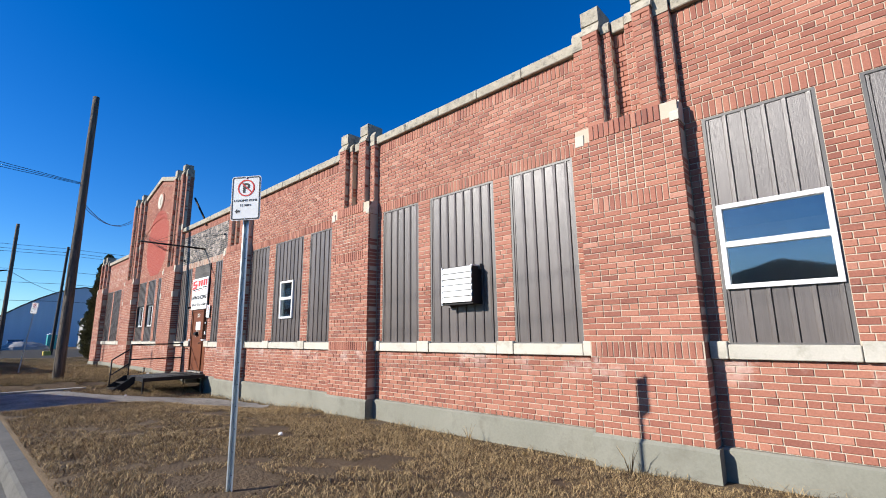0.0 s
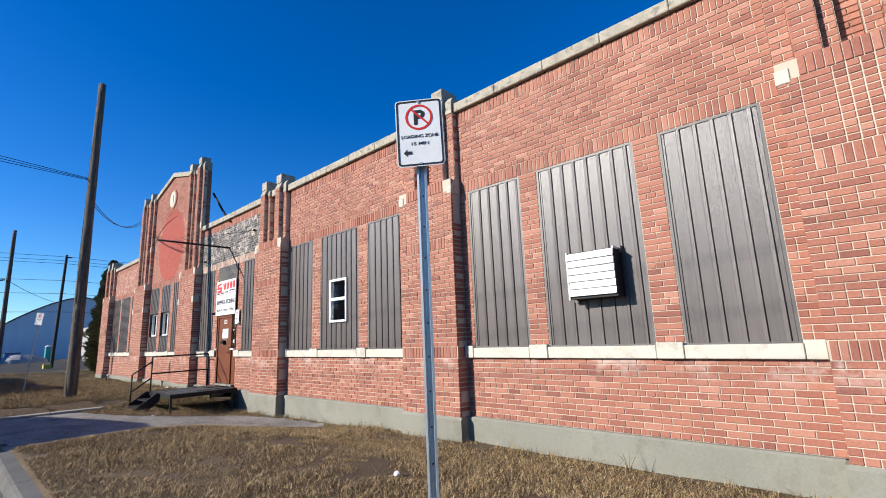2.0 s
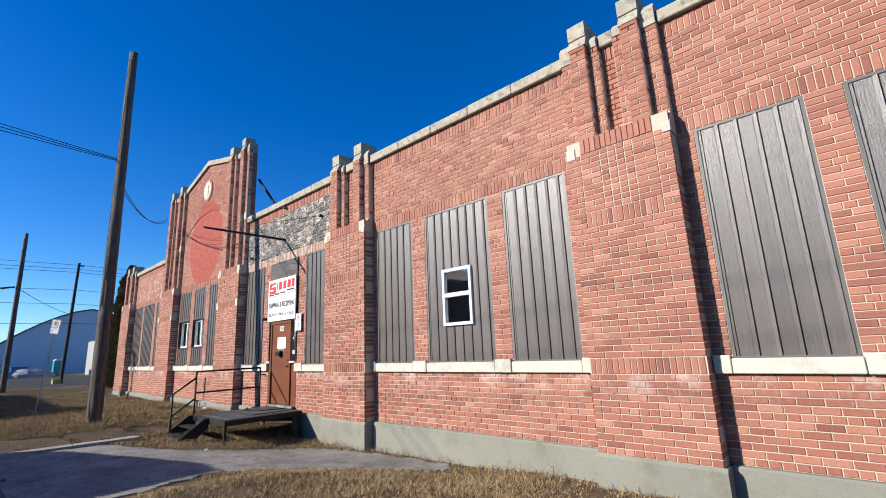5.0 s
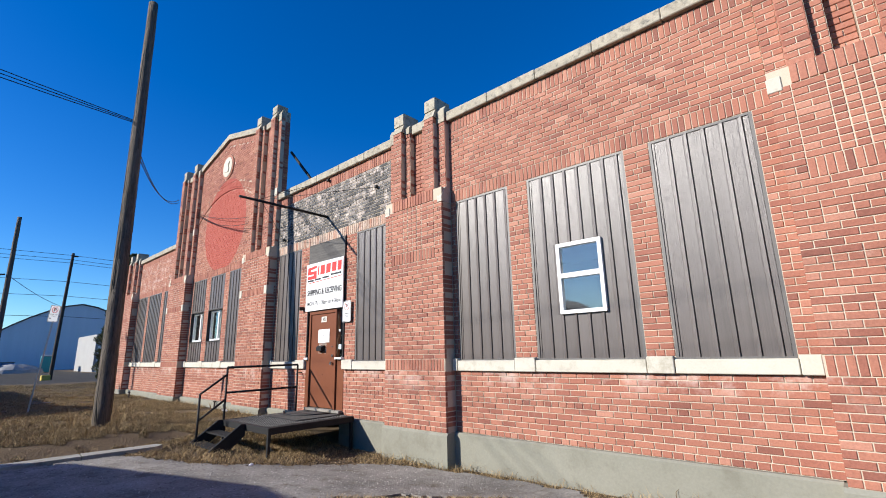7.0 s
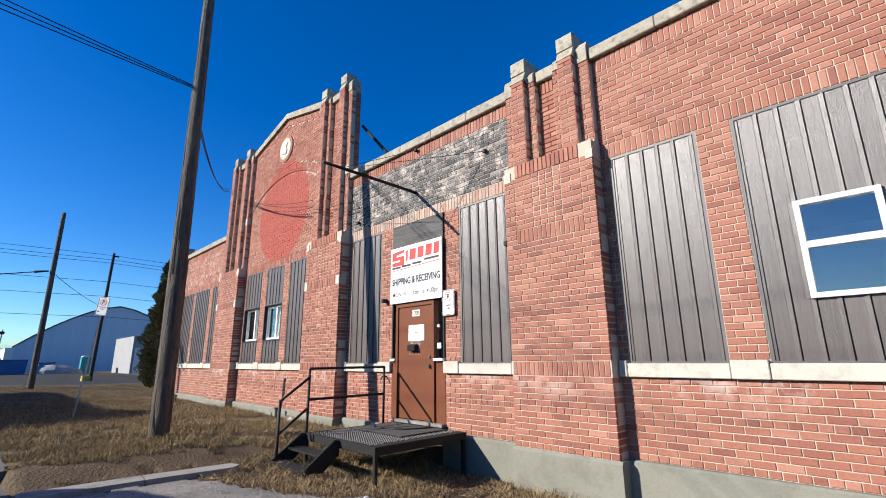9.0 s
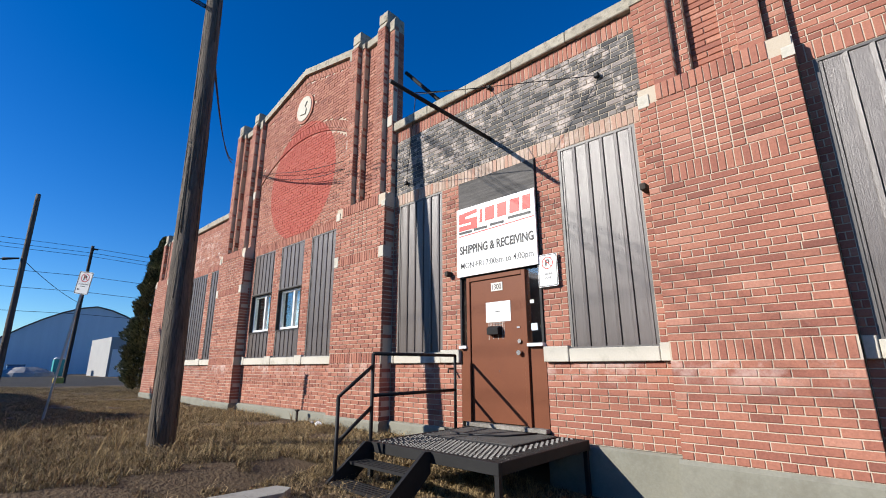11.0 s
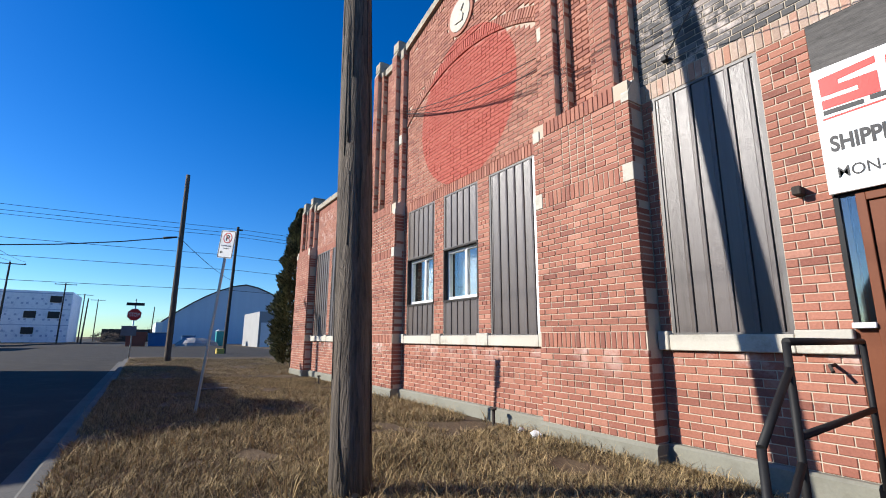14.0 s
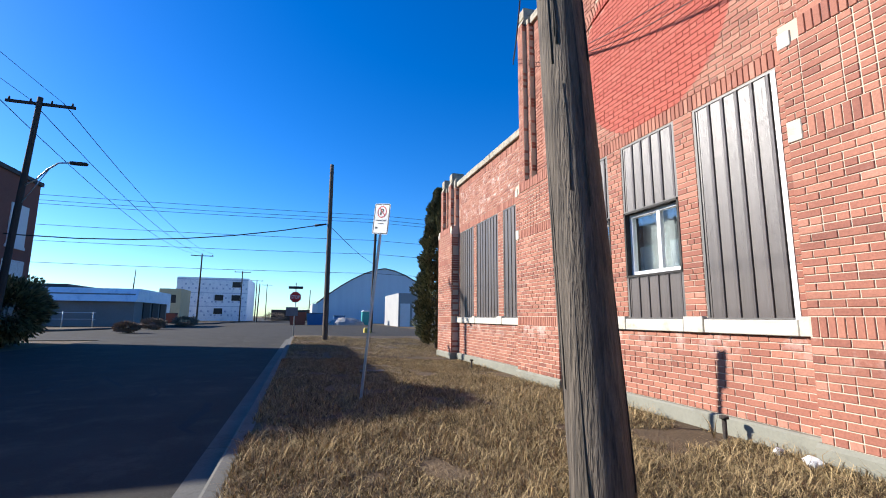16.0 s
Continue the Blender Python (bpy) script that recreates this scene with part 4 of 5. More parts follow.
# near sign on its U-channel post
def channel_post(base, top):
    def build(s):
        b, t = Vector(base), Vector(top)
        prof = [(-0.032, 0.0), (-0.032, 0.006), (-0.016, 0.008), (-0.014, 0.034), (0.014, 0.034), (0.016, 0.008), (0.032, 0.006), (0.032, 0.0), (0.019, -0.002), (0.011, 0.028), (-0.011, 0.028), (-0.019, -0.002)]
        bm = prism_bm(prof, "z", 0, (t - b).length)
        turn = (t - b).to_track_quat("Z", "Y").to_matrix().to_4x4()
        bm.transform(Matrix.Translation(b) @ turn @ pose(0, 0, 0, 0, 0, post_turn))
        post_ob = part("post", bm, M["galv"], s, "galvanised U-channel post")
        for k in range(12):
            hole = disc_bm(0, 0, 0.006, -0.001, 0.004, 8)
            hole.transform(Matrix.Translation(b) @ turn @ pose(0, 0, 0, 0, 0, post_turn) @ Matrix.Translation((0, 0.0275, 0.25 + 0.2 * k)))
            part("bolt_hole", hole, M["seam"], post_ob)
    return build


post_turn = 38
SIGN_AT = (-4.68, 1.90, 2.757)
parking_sign("parking_sign", pose(*SIGN_AT, 0, -1.5, 38), [("LOADING ZONE", -0.025, 0.238, 0.022), ("15 MIN", -0.075, 0.11, 0.022)], "white no-parking sign reading loading zone 15 min on a steel post", channel_post((-4.70, 1.945, -0.1), (-4.70, 1.925, 2.95)))
post_turn = 40
LEAN_UP = Vector((0.29, 0.17, 2.45)).normalized()
lean_back = Vector((-0.64, 0.77, 0))
lean_back = (lean_back - lean_back.dot(LEAN_UP) * LEAN_UP).normalized()
lean_m = Matrix.Translation((-25.66, 2.35, 2.67)) @ Matrix((lean_back.cross(LEAN_UP), lean_back, LEAN_UP)).transposed().to_4x4()
lean_top = Vector((-25.66, 2.35, 2.67)) + LEAN_UP * 0.22 + lean_back * 0.04
parking_sign("parking_sign", lean_m, [("LOADING ZONE", -0.025, 0.2, 0.02), ("15 MIN", -0.07, 0.1, 0.02)], "white no-parking sign on a leaning steel post in the verge", channel_post(lean_top - LEAN_UP * 3.1, lean_top))
parking_sign("wall_sign", pose(-17.345, 6.19, 2.30, 0, 0, 0), [("LOADING", -0.05, 0.16, 0.034), ("ZONE", -0.105, 0.1, 0.034)], "white no-parking loading zone sign fixed to the brick", None, False)

# ---- steel landing and steps at the door ----
landing = thing("steel_landing", (-17.9, 5.2, -0.3), "black steel landing with treads and a handrail", "landing")
L0, L1, F0, F1, ZT = -18.78, -16.88, 4.3, 6.1, 0.17
for bx in ((L0, L1, F0, F0 + 0.05, ZT - 0.11, ZT), (L0, L1, F1 - 0.05, F1, ZT - 0.11, ZT), (L0, L0 + 0.05, F0 + 0.05, F1 - 0.05, ZT - 0.11, ZT), (L1 - 0.05, L1, F0 + 0.05, F1 - 0.05, ZT - 0.11, ZT)):
    part("deck_beam", box_bm(bx, bevel=0.004), M["black_metal"], landing)
for k in range(36):
    y = F0 + 0.07 + k * (F1 - F0 - 0.14) / 35
    part("grating_bar", box_bm((L0 + 0.05, L1 - 0.05, y - 0.013, y + 0.013, ZT - 0.03, ZT - 0.004 + RNG.uniform(-0.003, 0.003))), M["black_metal"], landing)
part("deck_pan", box_bm((L0 + 0.05, L1 - 0.05, F0 + 0.05, F1 - 0.05, ZT - 0.06, ZT - 0.04)), M["black_metal"], landing)
mat_ob = part("rubber_mat", box_bm((-18.62, -17.25, 5.05, 6.02, ZT, ZT + 0.012), bevel=0.003), M["black"])
tagged(mat_ob, "worn ribbed black rubber mat on the landing", "mat")
for k in range(26):
    y = 5.08 + k * 0.0355
    part("rib", box_bm((-18.60, -17.27, y, y + 0.016, ZT + 0.011, ZT + 0.02)), M["worn_steel"], mat_ob)
for lx, ly in ((L0 + 0.03, F0 + 0.03), (L1 - 0.03, F0 + 0.03), (L0 + 0.03, F1 - 0.05), (L1 - 0.03, F1 - 0.05)):
    part("leg", box_bm((lx - 0.025, lx + 0.025, ly - 0.025, ly + 0.025, -0.6, ZT - 0.1)), M["black_metal"], landing)
pads_v, pads_f = [], []
for i in range(27):
    for j in range(30):
        x, y = L0 + 0.09 + i * 0.06 + (j % 2) * 0.03, F0 + 0.08 + j * 0.057
        if y > 5.03 and -18.64 < x < -17.23 or x > L1 - 0.07:
            continue
        n = len(pads_v)
        pads_v += [(x, y, ZT - 0.01), (x + 0.04, y, ZT - 0.01), (x + 0.04, y + 0.024, ZT - 0.01), (x, y + 0.024, ZT - 0.01), (x + 0.006, y + 0.006, ZT + 0.007), (x + 0.034, y + 0.006, ZT + 0.007), (x + 0.034, y + 0.018, ZT + 0.007), (x + 0.006, y + 0.018, ZT + 0.007)]
        pads_f += [(n + 4, n + 5, n + 6, n + 7)] + [(n + q, n + (q + 1) % 4, n + 4 + (q + 1) % 4, n + 4 + q) for q in range(4)]
teeth = obj("deck_teeth", mesh_of("deck_teeth", pads_v, pads_f, M["worn_steel"]), landing)
teeth["kind"] = "stuff"
# steps go down towards the street
for k in range(2):
    z, ya = ZT - 0.17 * (k + 1), F0 - 0.04 - 0.26 * (k + 1)
    for q in range(5):
        part("tread_bar", box_bm((-18.72, -17.78, ya + q * 0.05, ya + q * 0.05 + 0.032, z - 0.03, z)), M["black_metal"], landing)
for xx in (-18.76, -17.78):
    part("stringer", prism_bm([(F0, ZT), (F0, ZT - 0.2), (F0 - 0.52, -0.45), (F0 - 0.72, -0.45), (F0 - 0.7, -0.27), (F0 - 0.08, ZT + 0.01)], "x", xx, xx + 0.04), M["black_metal"], landing)


def bar(name, pts, r=0.022):
    part(name, tube_bm(pts, r, sides=8), M["black_metal"], landing)


RZ = 1.175
bar("rail_post", [(-18.88, 5.97, ZT - 0.05), (-18.88, 5.97, RZ)])
bar("rail_post", [(-18.77, 4.33, -0.4), (-18.77, 4.33, RZ)])
bar("top_rail", [(-18.88, 5.97, RZ), (-18.77, 4.33, RZ)])
bar("mid_rail", [(-18.88, 5.97, 0.68), (-18.77, 4.33, 0.68)])
bar("rail_post", [(-18.74, 3.83, -0.45), (-18.74, 3.83, 0.69)])
bar("sloped_rail", [(-18.77, 4.33, 1.03), (-18.74, 3.83, 0.69)])
bar("sloped_rail", [(-18.77, 4.33, 0.55), (-18.74, 3.83, 0.2)])
hose = part("garden_hose", tube_bm([(-18.9, 5.9, -0.1), (-18.75, 5.6, 0.2), (-18.2, 5.3, 0.2), (-17.7, 5.5, 0.2), (-17.5, 5.95, 0.2)], 0.012, sides=6), M["black"])
tagged(hose, "black rubber hose lying over the landing", "hose")

# ---- poles and wires ----
def wood_pole(name, base, top, r0, r1, label, material="pole_wood"):
    p = thing(name, base, label, "utility pole")
    b, t = Vector(base), Vector(top)
    pts = [b.lerp(t, k / 24) for k in range(25)]
    part("shaft", tube_bm([b - Vector((0, 0, 0.3))] + pts[1:], r0, r1, 20, wobble=0.06), M[material], p)
    return p


near_pole = wood_pole("utility_pole", (-21.2, 2.83, -0.05), (-22.34, 2.96, 11.15), 0.166, 0.112, "weathered grey wooden utility pole standing in the dry grass")
for k in range(46):  # drying cracks
    a, z0 = RNG.uniform(0, 6.28), RNG.uniform(0.1, 8)
    ln = RNG.uniform(0.5, 2.2)
    pts = []
    for q in range(5):
        z = z0 + ln * q / 4
        r = 0.166 - 0.054 * z / 11.15
        c = Vector((-21.2 - 1.14 * z / 11.15, 2.83 + 0.13 * z / 11.15, z))
        aa = a + 0.05 * math.sin(q * 1.3 + k)
        pts.append(c + Vector((math.cos(aa), math.sin(aa), 0)) * (r + 0.0005))
    part("crack", tube_bm(pts, 0.005, 0.002, 5), M["seam"], near_pole)
part("guard", tube_bm([(-21.0, 2.78, -0.05), (-20.95, 2.76, 0.08)], 0.025, sides=8), M["black_metal"], near_pole)
pole_b = wood_pole("utility_pole", (-44.2, 2.5, -0.05), (-44.0, 2.45, 9.55), 0.15, 0.10, "bare weathered wooden utility pole at the corner")
pole_c = wood_pole("utility_pole", (-61, 7.3, -0.2), (-60.9, 7.5, 10.9), 0.15, 0.11, "dark creosoted wooden utility pole across the yard", "dark_wood")
part("bracket", box_bm((-61.05, -60.8, 7.4, 7.9, 10.6, 10.7)), M["dark_wood"], pole_c)


def cross_pole(base, h, arm, n_ins=3, lean=(0, 0)):
    p = wood_pole("utility_pole", base, (base[0] + lean[0], base[1] + lean[1], base[2] + h), 0.14, 0.1, "dark wooden utility pole with a cross-arm", "dark_wood")
    tx, ty, tz = base[0] + lean[0], base[1] + lean[1], base[2] + h - 0.25
    part("cross_arm", box_bm((tx - 0.16, tx - 0.06, ty - arm, ty + arm, tz - 0.06, tz + 0.06), bevel=0.01), M["dark_wood"], p)
    for k in range(n_ins):
        yy = ty - arm + 0.12 + (2 * arm - 0.24) * k / max(1, n_ins - 1)
        part("insulator", tube_bm([(tx - 0.11, yy, tz + 0.05), (tx - 0.11, yy, tz + 0.2)], 0.05, 0.03, 8), M["dark_wood"], p)
    return p


lamp_pole = cross_pole((-41.6, -10.35, -0.1), 10.5, 1.25, 4, (0.0, 0.45))
arm_pts = [(-41.6, -10.1, 6.45), (-41.5, -9.6, 6.75), (-41.4, -9.2, 7.2), (-41.3, -8.8, 7.5), (-41.25, -8.2, 7.56)]
part("lamp_arm", tube_bm(arm_pts, 0.035, sides=8), M["galv"], lamp_pole, "curved galvanised street lamp arm")
part("lamp_brace", tube_bm([(-41.6, -10.1, 5.6), (-41.4, -9.15, 7.2)], 0.02, sides=6), M["galv"], lamp_pole)
part("lamp_head", box_bm((-41.35, -41.15, -8.4, -7.75, 7.46, 7.6), bevel=0.04), M["dark_wood"], lamp_pole)
for bx, by, h in ((-98, -14.3, 11.0), (-125, -11.5, 11.0), (-150, -10.8, 11.0), (-175, -10.0, 11.5)):
    cross_pole((bx, by, -0.2), h, 1.6, 3)
for bx, by, h in ((-130, -8.5, 8.5), (-160, 3.0, 9.0)):
    wood_pole("utility_pole", (bx, by, -0.2), (bx, by + 0.2, h), 0.15, 0.1, "distant thin wooden pole", "dark_wood")


def wire(name, a, b, sag, r=0.014, label="thin black overhead cable strung between poles", n=14):
    a, b = Vector(a), Vector(b)
    pts = [a.lerp(b, k / n) - Vector((0, 0, 4 * sag * (k / n) * (1 - k / n))) for k in range(n + 1)]
    w = part(name, tube_bm(pts, r, sides=5), M["wire"])
    return tagged(w, label, "cable", "overhead cables")


for dz in (0.0, 0.03, 0.06):
    wire("overhead_cable", (-22.0, 2.8, 7.3 + dz), (-22.6, -24.0, 10.6 + dz * 12), 0.5 - dz * 3, 0.011)
for dz in (0.0, 0.12):
    wire("overhead_cable", (-21.88, 2.98, 6.42 + dz), (-28.7, 6.04, 7.65 - dz), 0.5, 0.012)
for dz in (0.0, 0.1):
    wire("overhead_cable", (-26.9, 6.2, 6.7 - dz * 0.5), (-22.25, 6.05, 5.5 - dz * 2), 0.12 + dz, 0.008, "thin cable slung across the gable")
for k in range(3):
    wire("overhead_cable", (-41.7, -11.5 + k * 1.2, 10.3), (-98.1, -15.7 + k * 1.45, 10.9), 1.2, 0.018)
    wire("overhead_cable", (-41.7, -11.5 + k * 1.2, 10.3), (-2, -10.6 + k * 1.2, 10.6), 0.7, 0.01)
for z, s in ((10.7, 0.25), (10.3, 0.3), (10.0, 0.3), (8.3, 0.3), (7.0, 0.3), (5.2, 0.25)):
    wire("overhead_cable", (-60.9, 7.5, z), (-64, -40, z + 0.6), s, 0.018)
    wire("overhead_cable", (-60.9, 7.5, z), (-58, 50, z - 0.8), s, 0.018)
wire("overhead_cable", (-44.05, 2.3, 6.2), (-46, -30, 9.2), 2.65, 0.028, "thick black service cable")
spl = part("cable_splice", tube_bm([(-44.1, 1.7, 6.08), (-44.1, 2.3, 6.2)], 0.07, 0.04, 8), M["wire"])
tagged(spl, "dark cable splice case beside the pole", "cable splice")
wire("overhead_cable", (-44.05, 2.5, 6.1), (-60.9, 7.5, 6.0), 0.2, 0.016)

# steel arm that carries the old sign stays, and its struts
arm = thing("sign_bracket", (-20.7, 6.0, 6.3), "black steel bar with thin stay wires jutting out over the door", "bracket")
part("arm_bar", tube_bm([(-18.3, 6.28, 4.67), (-18.3, 4.08, 4.68)], 0.034, 0.028, sides=8), M["black_metal"], arm)
part("roof_strut", tube_bm([(-20.7, 6.5, 7.25), (-19.4, 6.7, 5.75)], 0.04, sides=8), M["black_metal"], arm)
for a, b in (((-18.26, 6.2, 5.6), (-18.3, 4.5, 4.7)), ((-16.4, 6.2, 4.93), (-18.3, 4.55, 4.7)), ((-20.3, 6.2, 4.45), (-18.3, 4.55, 4.7))):
    part("stay_wire", tube_bm([a, b], 0.006, sides=5), M["wire"], arm)
for q in ((-18.26, 6.2, 5.6), (-16.4, 6.2, 4.93), (-20.3, 6.2, 4.45)):
    part("eye_bolt", box_bm((q[0] - 0.035, q[0] + 0.035, q[1] - 0.03, 6.23, q[2] - 0.035, q[2] + 0.035), bevel=0.01), M["black_metal"], arm)
for q in ((-15.93, 6.12, 3.11), (-19.2, 6.17, 2.5)):
    lampb = part("conduit_box", box_bm((q[0] - 0.035, q[0] + 0.035, q[1] - 0.05, 6.25, q[2] - 0.04, q[2] + 0.04), bevel=0.008), M["dark_wood"])
    tagged(lampb, "small rusty junction box on the brick", "junction box")
tap = part("wall_tap", tube_bm([(-19.15, 6.25, 0.98), (-19.15, 6.12, 0.98), (-19.12, 6.08, 0.93)], 0.014, sides=8), M["dark_wood"])
tagged(tap, "rusty garden tap on the wall", "tap")
for q in ((-23.3, 5.95), (-30.5, 5.6)):
    st = thing("ground_stub", (q[0], q[1], -0.1), "short capped steel pipe beside the wall", "pipe")
    part("pipe", tube_bm([(q[0], q[1], -0.3), (q[0], q[1], 0.12)], 0.025, sides=8), M["dark_wood"], st)
    part("cap", tube_bm([(q[0], q[1], 0.12), (q[0], q[1], 0.15)], 0.05, sides=10), M["dark_wood"], st)

# ---- across the street and far away ----
def building(name, at, boxes, material, label, category="building"):
    b = thing(name, at, label, category)
    part("wall", box_bm(*boxes), M[material], b)
    return b


bb = building("brick_building", (-40, -16, 0), [(-47.4, -36.0, -24, -12.2, -0.5, 7.85)], "far_brick", "two-storey dark brick building with flat parapet across the street")
part("parapet", box_bm((-47.5, -35.9, -24.1, -12.1, 7.85, 8.05)), M["roof"], bb)
for a, z0, z1 in ((-46.6, 4.5, 6.5), (-43.6, 4.5, 6.5), (-40.4, 4.5, 6.5)):
    w = part("window", box_bm((a, a + 1.4, -12.26, -12.15, z0, z1)), M["far_white"], bb)
    part("pane", box_bm((a + 0.12, a + 1.28, -12.28, -12.25, z0 + 0.12, z1 - 0.12)), M["far_blue"], w)
    part("sill", box_bm((a - 0.1, a + 1.5, -12.35, -12.15, z0 - 0.15, z0)), M["far_white"], w)
part("sign_panel", box_bm((-46.9, -45.1, -12.4, -12.2, 2.9, 3.8)), M["far_white"], bb)
part("shopfront", box_bm((-46.6, -44.6, -12.27, -12.15, 0.2, 2.4)), M["far_grey"], bb)
h1 = thing("house", (-33, -17, 0), "plain house with a pitched roof across the street", "house")
part("wall", prism_bm([(-35.9, -0.5), (-29.9, -0.5), (-29.9, 6.0), (-30.9, 6.95), (-33.0, 7.9), (-34.2, 8.6), (-35.9, 8.6)], "y", -24, -12.3), M["far_brick"], h1)
# unseen stand-in added to throw the driveway shadow; its outline follows that shadow
lorry = thing("shadow_lorry", (-18.3, -4.7, -0.16), "unseen flatbed lorry with a tarpaulin load, added to cast the driveway shadow", "lorry")
part("tarpaulin", prism_bm([(-21.4, 0.95), (-16.95, 0.95), (-16.95, 2.86), (-17.8, 3.34), (-18.5, 3.36), (-19.7, 3.05), (-21.2, 2.7), (-21.4, 2.3)], "y", -5.9, -3.5), M["far_grey"], lorry, "grey tarpaulin over the load, shaped to the shadow's outline")
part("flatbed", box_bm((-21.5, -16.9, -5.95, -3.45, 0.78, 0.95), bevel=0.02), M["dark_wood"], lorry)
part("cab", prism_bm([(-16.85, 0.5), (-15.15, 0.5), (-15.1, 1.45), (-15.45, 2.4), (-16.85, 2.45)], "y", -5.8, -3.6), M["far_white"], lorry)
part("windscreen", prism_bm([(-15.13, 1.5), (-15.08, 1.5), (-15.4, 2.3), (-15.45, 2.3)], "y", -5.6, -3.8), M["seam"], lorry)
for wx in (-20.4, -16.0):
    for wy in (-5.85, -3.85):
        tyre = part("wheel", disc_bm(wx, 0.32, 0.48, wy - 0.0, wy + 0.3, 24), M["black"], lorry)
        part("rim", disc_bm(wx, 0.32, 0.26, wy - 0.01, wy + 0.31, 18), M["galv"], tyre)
h3 = thing("house", (-5, -22, 0), "plain low house across the street", "house")
part("wall", prism_bm([(-11, -0.5), (4, -0.5), (4, 3.4), (-3.5, 5.4), (-11, 3.4)], "y", -30, -19), M["far_grey"], h3)

low = building("low_shop", (-80, -22, 0), [(-92, -79, -46, -17.0, -0.3, 3.6)], "far_grey", "long low grey commercial building with a pale fascia")
part("metal_roof", prism_bm([(-78.4, 2.7), (-79.6, 4.2), (-92.1, 4.2), (-92.1, 2.7)], "y", -46, -16.7), M["far_wrap"], low, "pale blue-white sloped metal roof edge")
part("roof_edge", box_bm((-92, -80, -46, -24, 4.2, 4.6)), M["roof"], low)
for k in range(3):
    part("shop_window", box_bm((-91 + k * 3.4, -88.6 + k * 3.4, -16.98, -16.85, 0.6, 2.8)), M["seam"], low)
wrap = building("wrapped_building", (-140, -18, 0.6), [(-152, -136, -26.5, -11.4, 0, 10.0)], "far_wrap", "three-storey building under construction in white house wrap", "building")
for i in range(3):
    for k in range(4):
        y0 = -25.6 + k * 3.6
        if (i, k) in ((0, 2), (1, 2), (1, 3), (2, 3)):
            part("window_hole", box_bm((-136.1, -135.8, y0, y0 + 1.8, 1.6 + i * 3.1, 2.9 + i * 3.1)), M["seam"], wrap)
        for q in range(5):
            part("print_mark", box_bm((-135.99, -135.95, y0 + 0.1 + q * 0.7, y0 + 0.45 + q * 0.7, 1.1 + i * 3.1 + 0.9 * (q % 2), 1.5 + i * 3.1 + 0.9 * (q % 2))), M["wrap_print"], wrap)
    part("floor_band", box_bm((-136.02, -135.97, -26.5, -11.4, 3.25 + i * 3.1, 3.4 + i * 3.1)), M["wrap_print"], wrap)
for k, (x0, x1, y0, y1, z, m) in enumerate(((-112, -105, -25.4, -21.5, 4.9, "far_white"), (-128, -120, -25.6, -21.8, 6.4, "far_olive"), (-170, -150, -34, -28, 5.0, "far_grey"), (-230, -215, -10, 6, 3.5, "roof"), (-210, -200, -7, 2, 2.4, "far_brick"))):
    building("far_building", ((x0 + x1) / 2, (y0 + y1) / 2, 0), [(x0, x1, y0, y1, -0.3, z)], m, "small distant low building")
for x, y0, z in ((-104.98, -24.9, 0.9), (-104.98, -23.2, 0.9), (-119.98, -25.0, 3.6), (-119.98, -23.6, 3.6), (-119.98, -24.4, 0.7)):
    hole = part("far_window", box_bm((x - 0.05, x + 0.02, y0, y0 + 1.0, z, z + 1.6)), M["seam"])
    tagged(hole, "dark window of a distant low building", "window", kind="structure")

shed = thing("storage_shed", (-130, 20, 0), "large blue-grey sheet-metal shed with a curved gable roof", "shed")
prof = []
for k in range(13):
    s = -1 + 2 * k / 12
    prof.append((18.5 + s * 14.5, 4.0 + 8.0 * (1 - abs(s) ** 1.55)))
part("gable_wall", prism_bm([(33, -0.3), (4.0, -0.3)] + prof, "x", -150, -120), M["far_blue"], shed)
part("roof_edge", tube_bm([(-119.9, a, b) for a, b in prof], 0.14, sides=6), M["roof"], shed)
part("white_side", box_bm((-150, -119.5, 3.2, 4.3, -0.3, 3.9)), M["far_white"], shed)
garage = building("garage_row", (-90, 18, 0), [(-100, -88, 15.3, 34, -0.3, 4.9)], "far_pale", "low garage with white overhead doors")
for k in range(5):
    part("garage_door", box_bm((-88.05, -87.9, 15.6 + k * 1.9, 17.1 + k * 1.9, -0.2, 3.3)), M["far_white"], garage)
for nm, q, m, lab in (("waste_bin", (-98, 0.6, 2.2, 2.6, 1.9), "bin_red", "rusty red steel waste bin"), ("waste_bin", (-99, 3.6, 3.2, 3.2, 1.7), "bin_blue", "blue steel waste bin"), ("waste_bin", (-100, 7.4, 1.6, 1.8, 1.3), "bin_blue", "blue steel waste bin")):
    bx, by, dx, dy, hz = q
    b = thing(nm, (bx, by, -0.16), lab, "waste bin")
    part("body", prism_bm([(by - dy / 2 + 0.15, -0.16), (by + dy / 2 - 0.15, -0.16), (by + dy / 2, hz), (by - dy / 2, hz)], "x", bx - dx / 2, bx + dx / 2), M[m], b)
    part("rim", box_bm((bx - dx / 2 - 0.05, bx + dx / 2 + 0.05, by - dy / 2 - 0.05, by + dy / 2 + 0.05, hz, hz + 0.1)), M["roof"], b)
toilet = thing("portable_toilet", (-98, 11.6, -0.16), "teal portable toilet in the yard", "toilet")
part("cabin", box_bm((-98.6, -97.4, 11.0, 12.2, -0.16, 2.1), bevel=0.05), M["teal"], toilet)
part("roof", prism_bm([(10.95, 2.1), (12.25, 2.1), (11.9, 2.35), (11.3, 2.35)], "x", -98.65, -97.35), M["far_white"], toilet)
heap = bmesh.new()
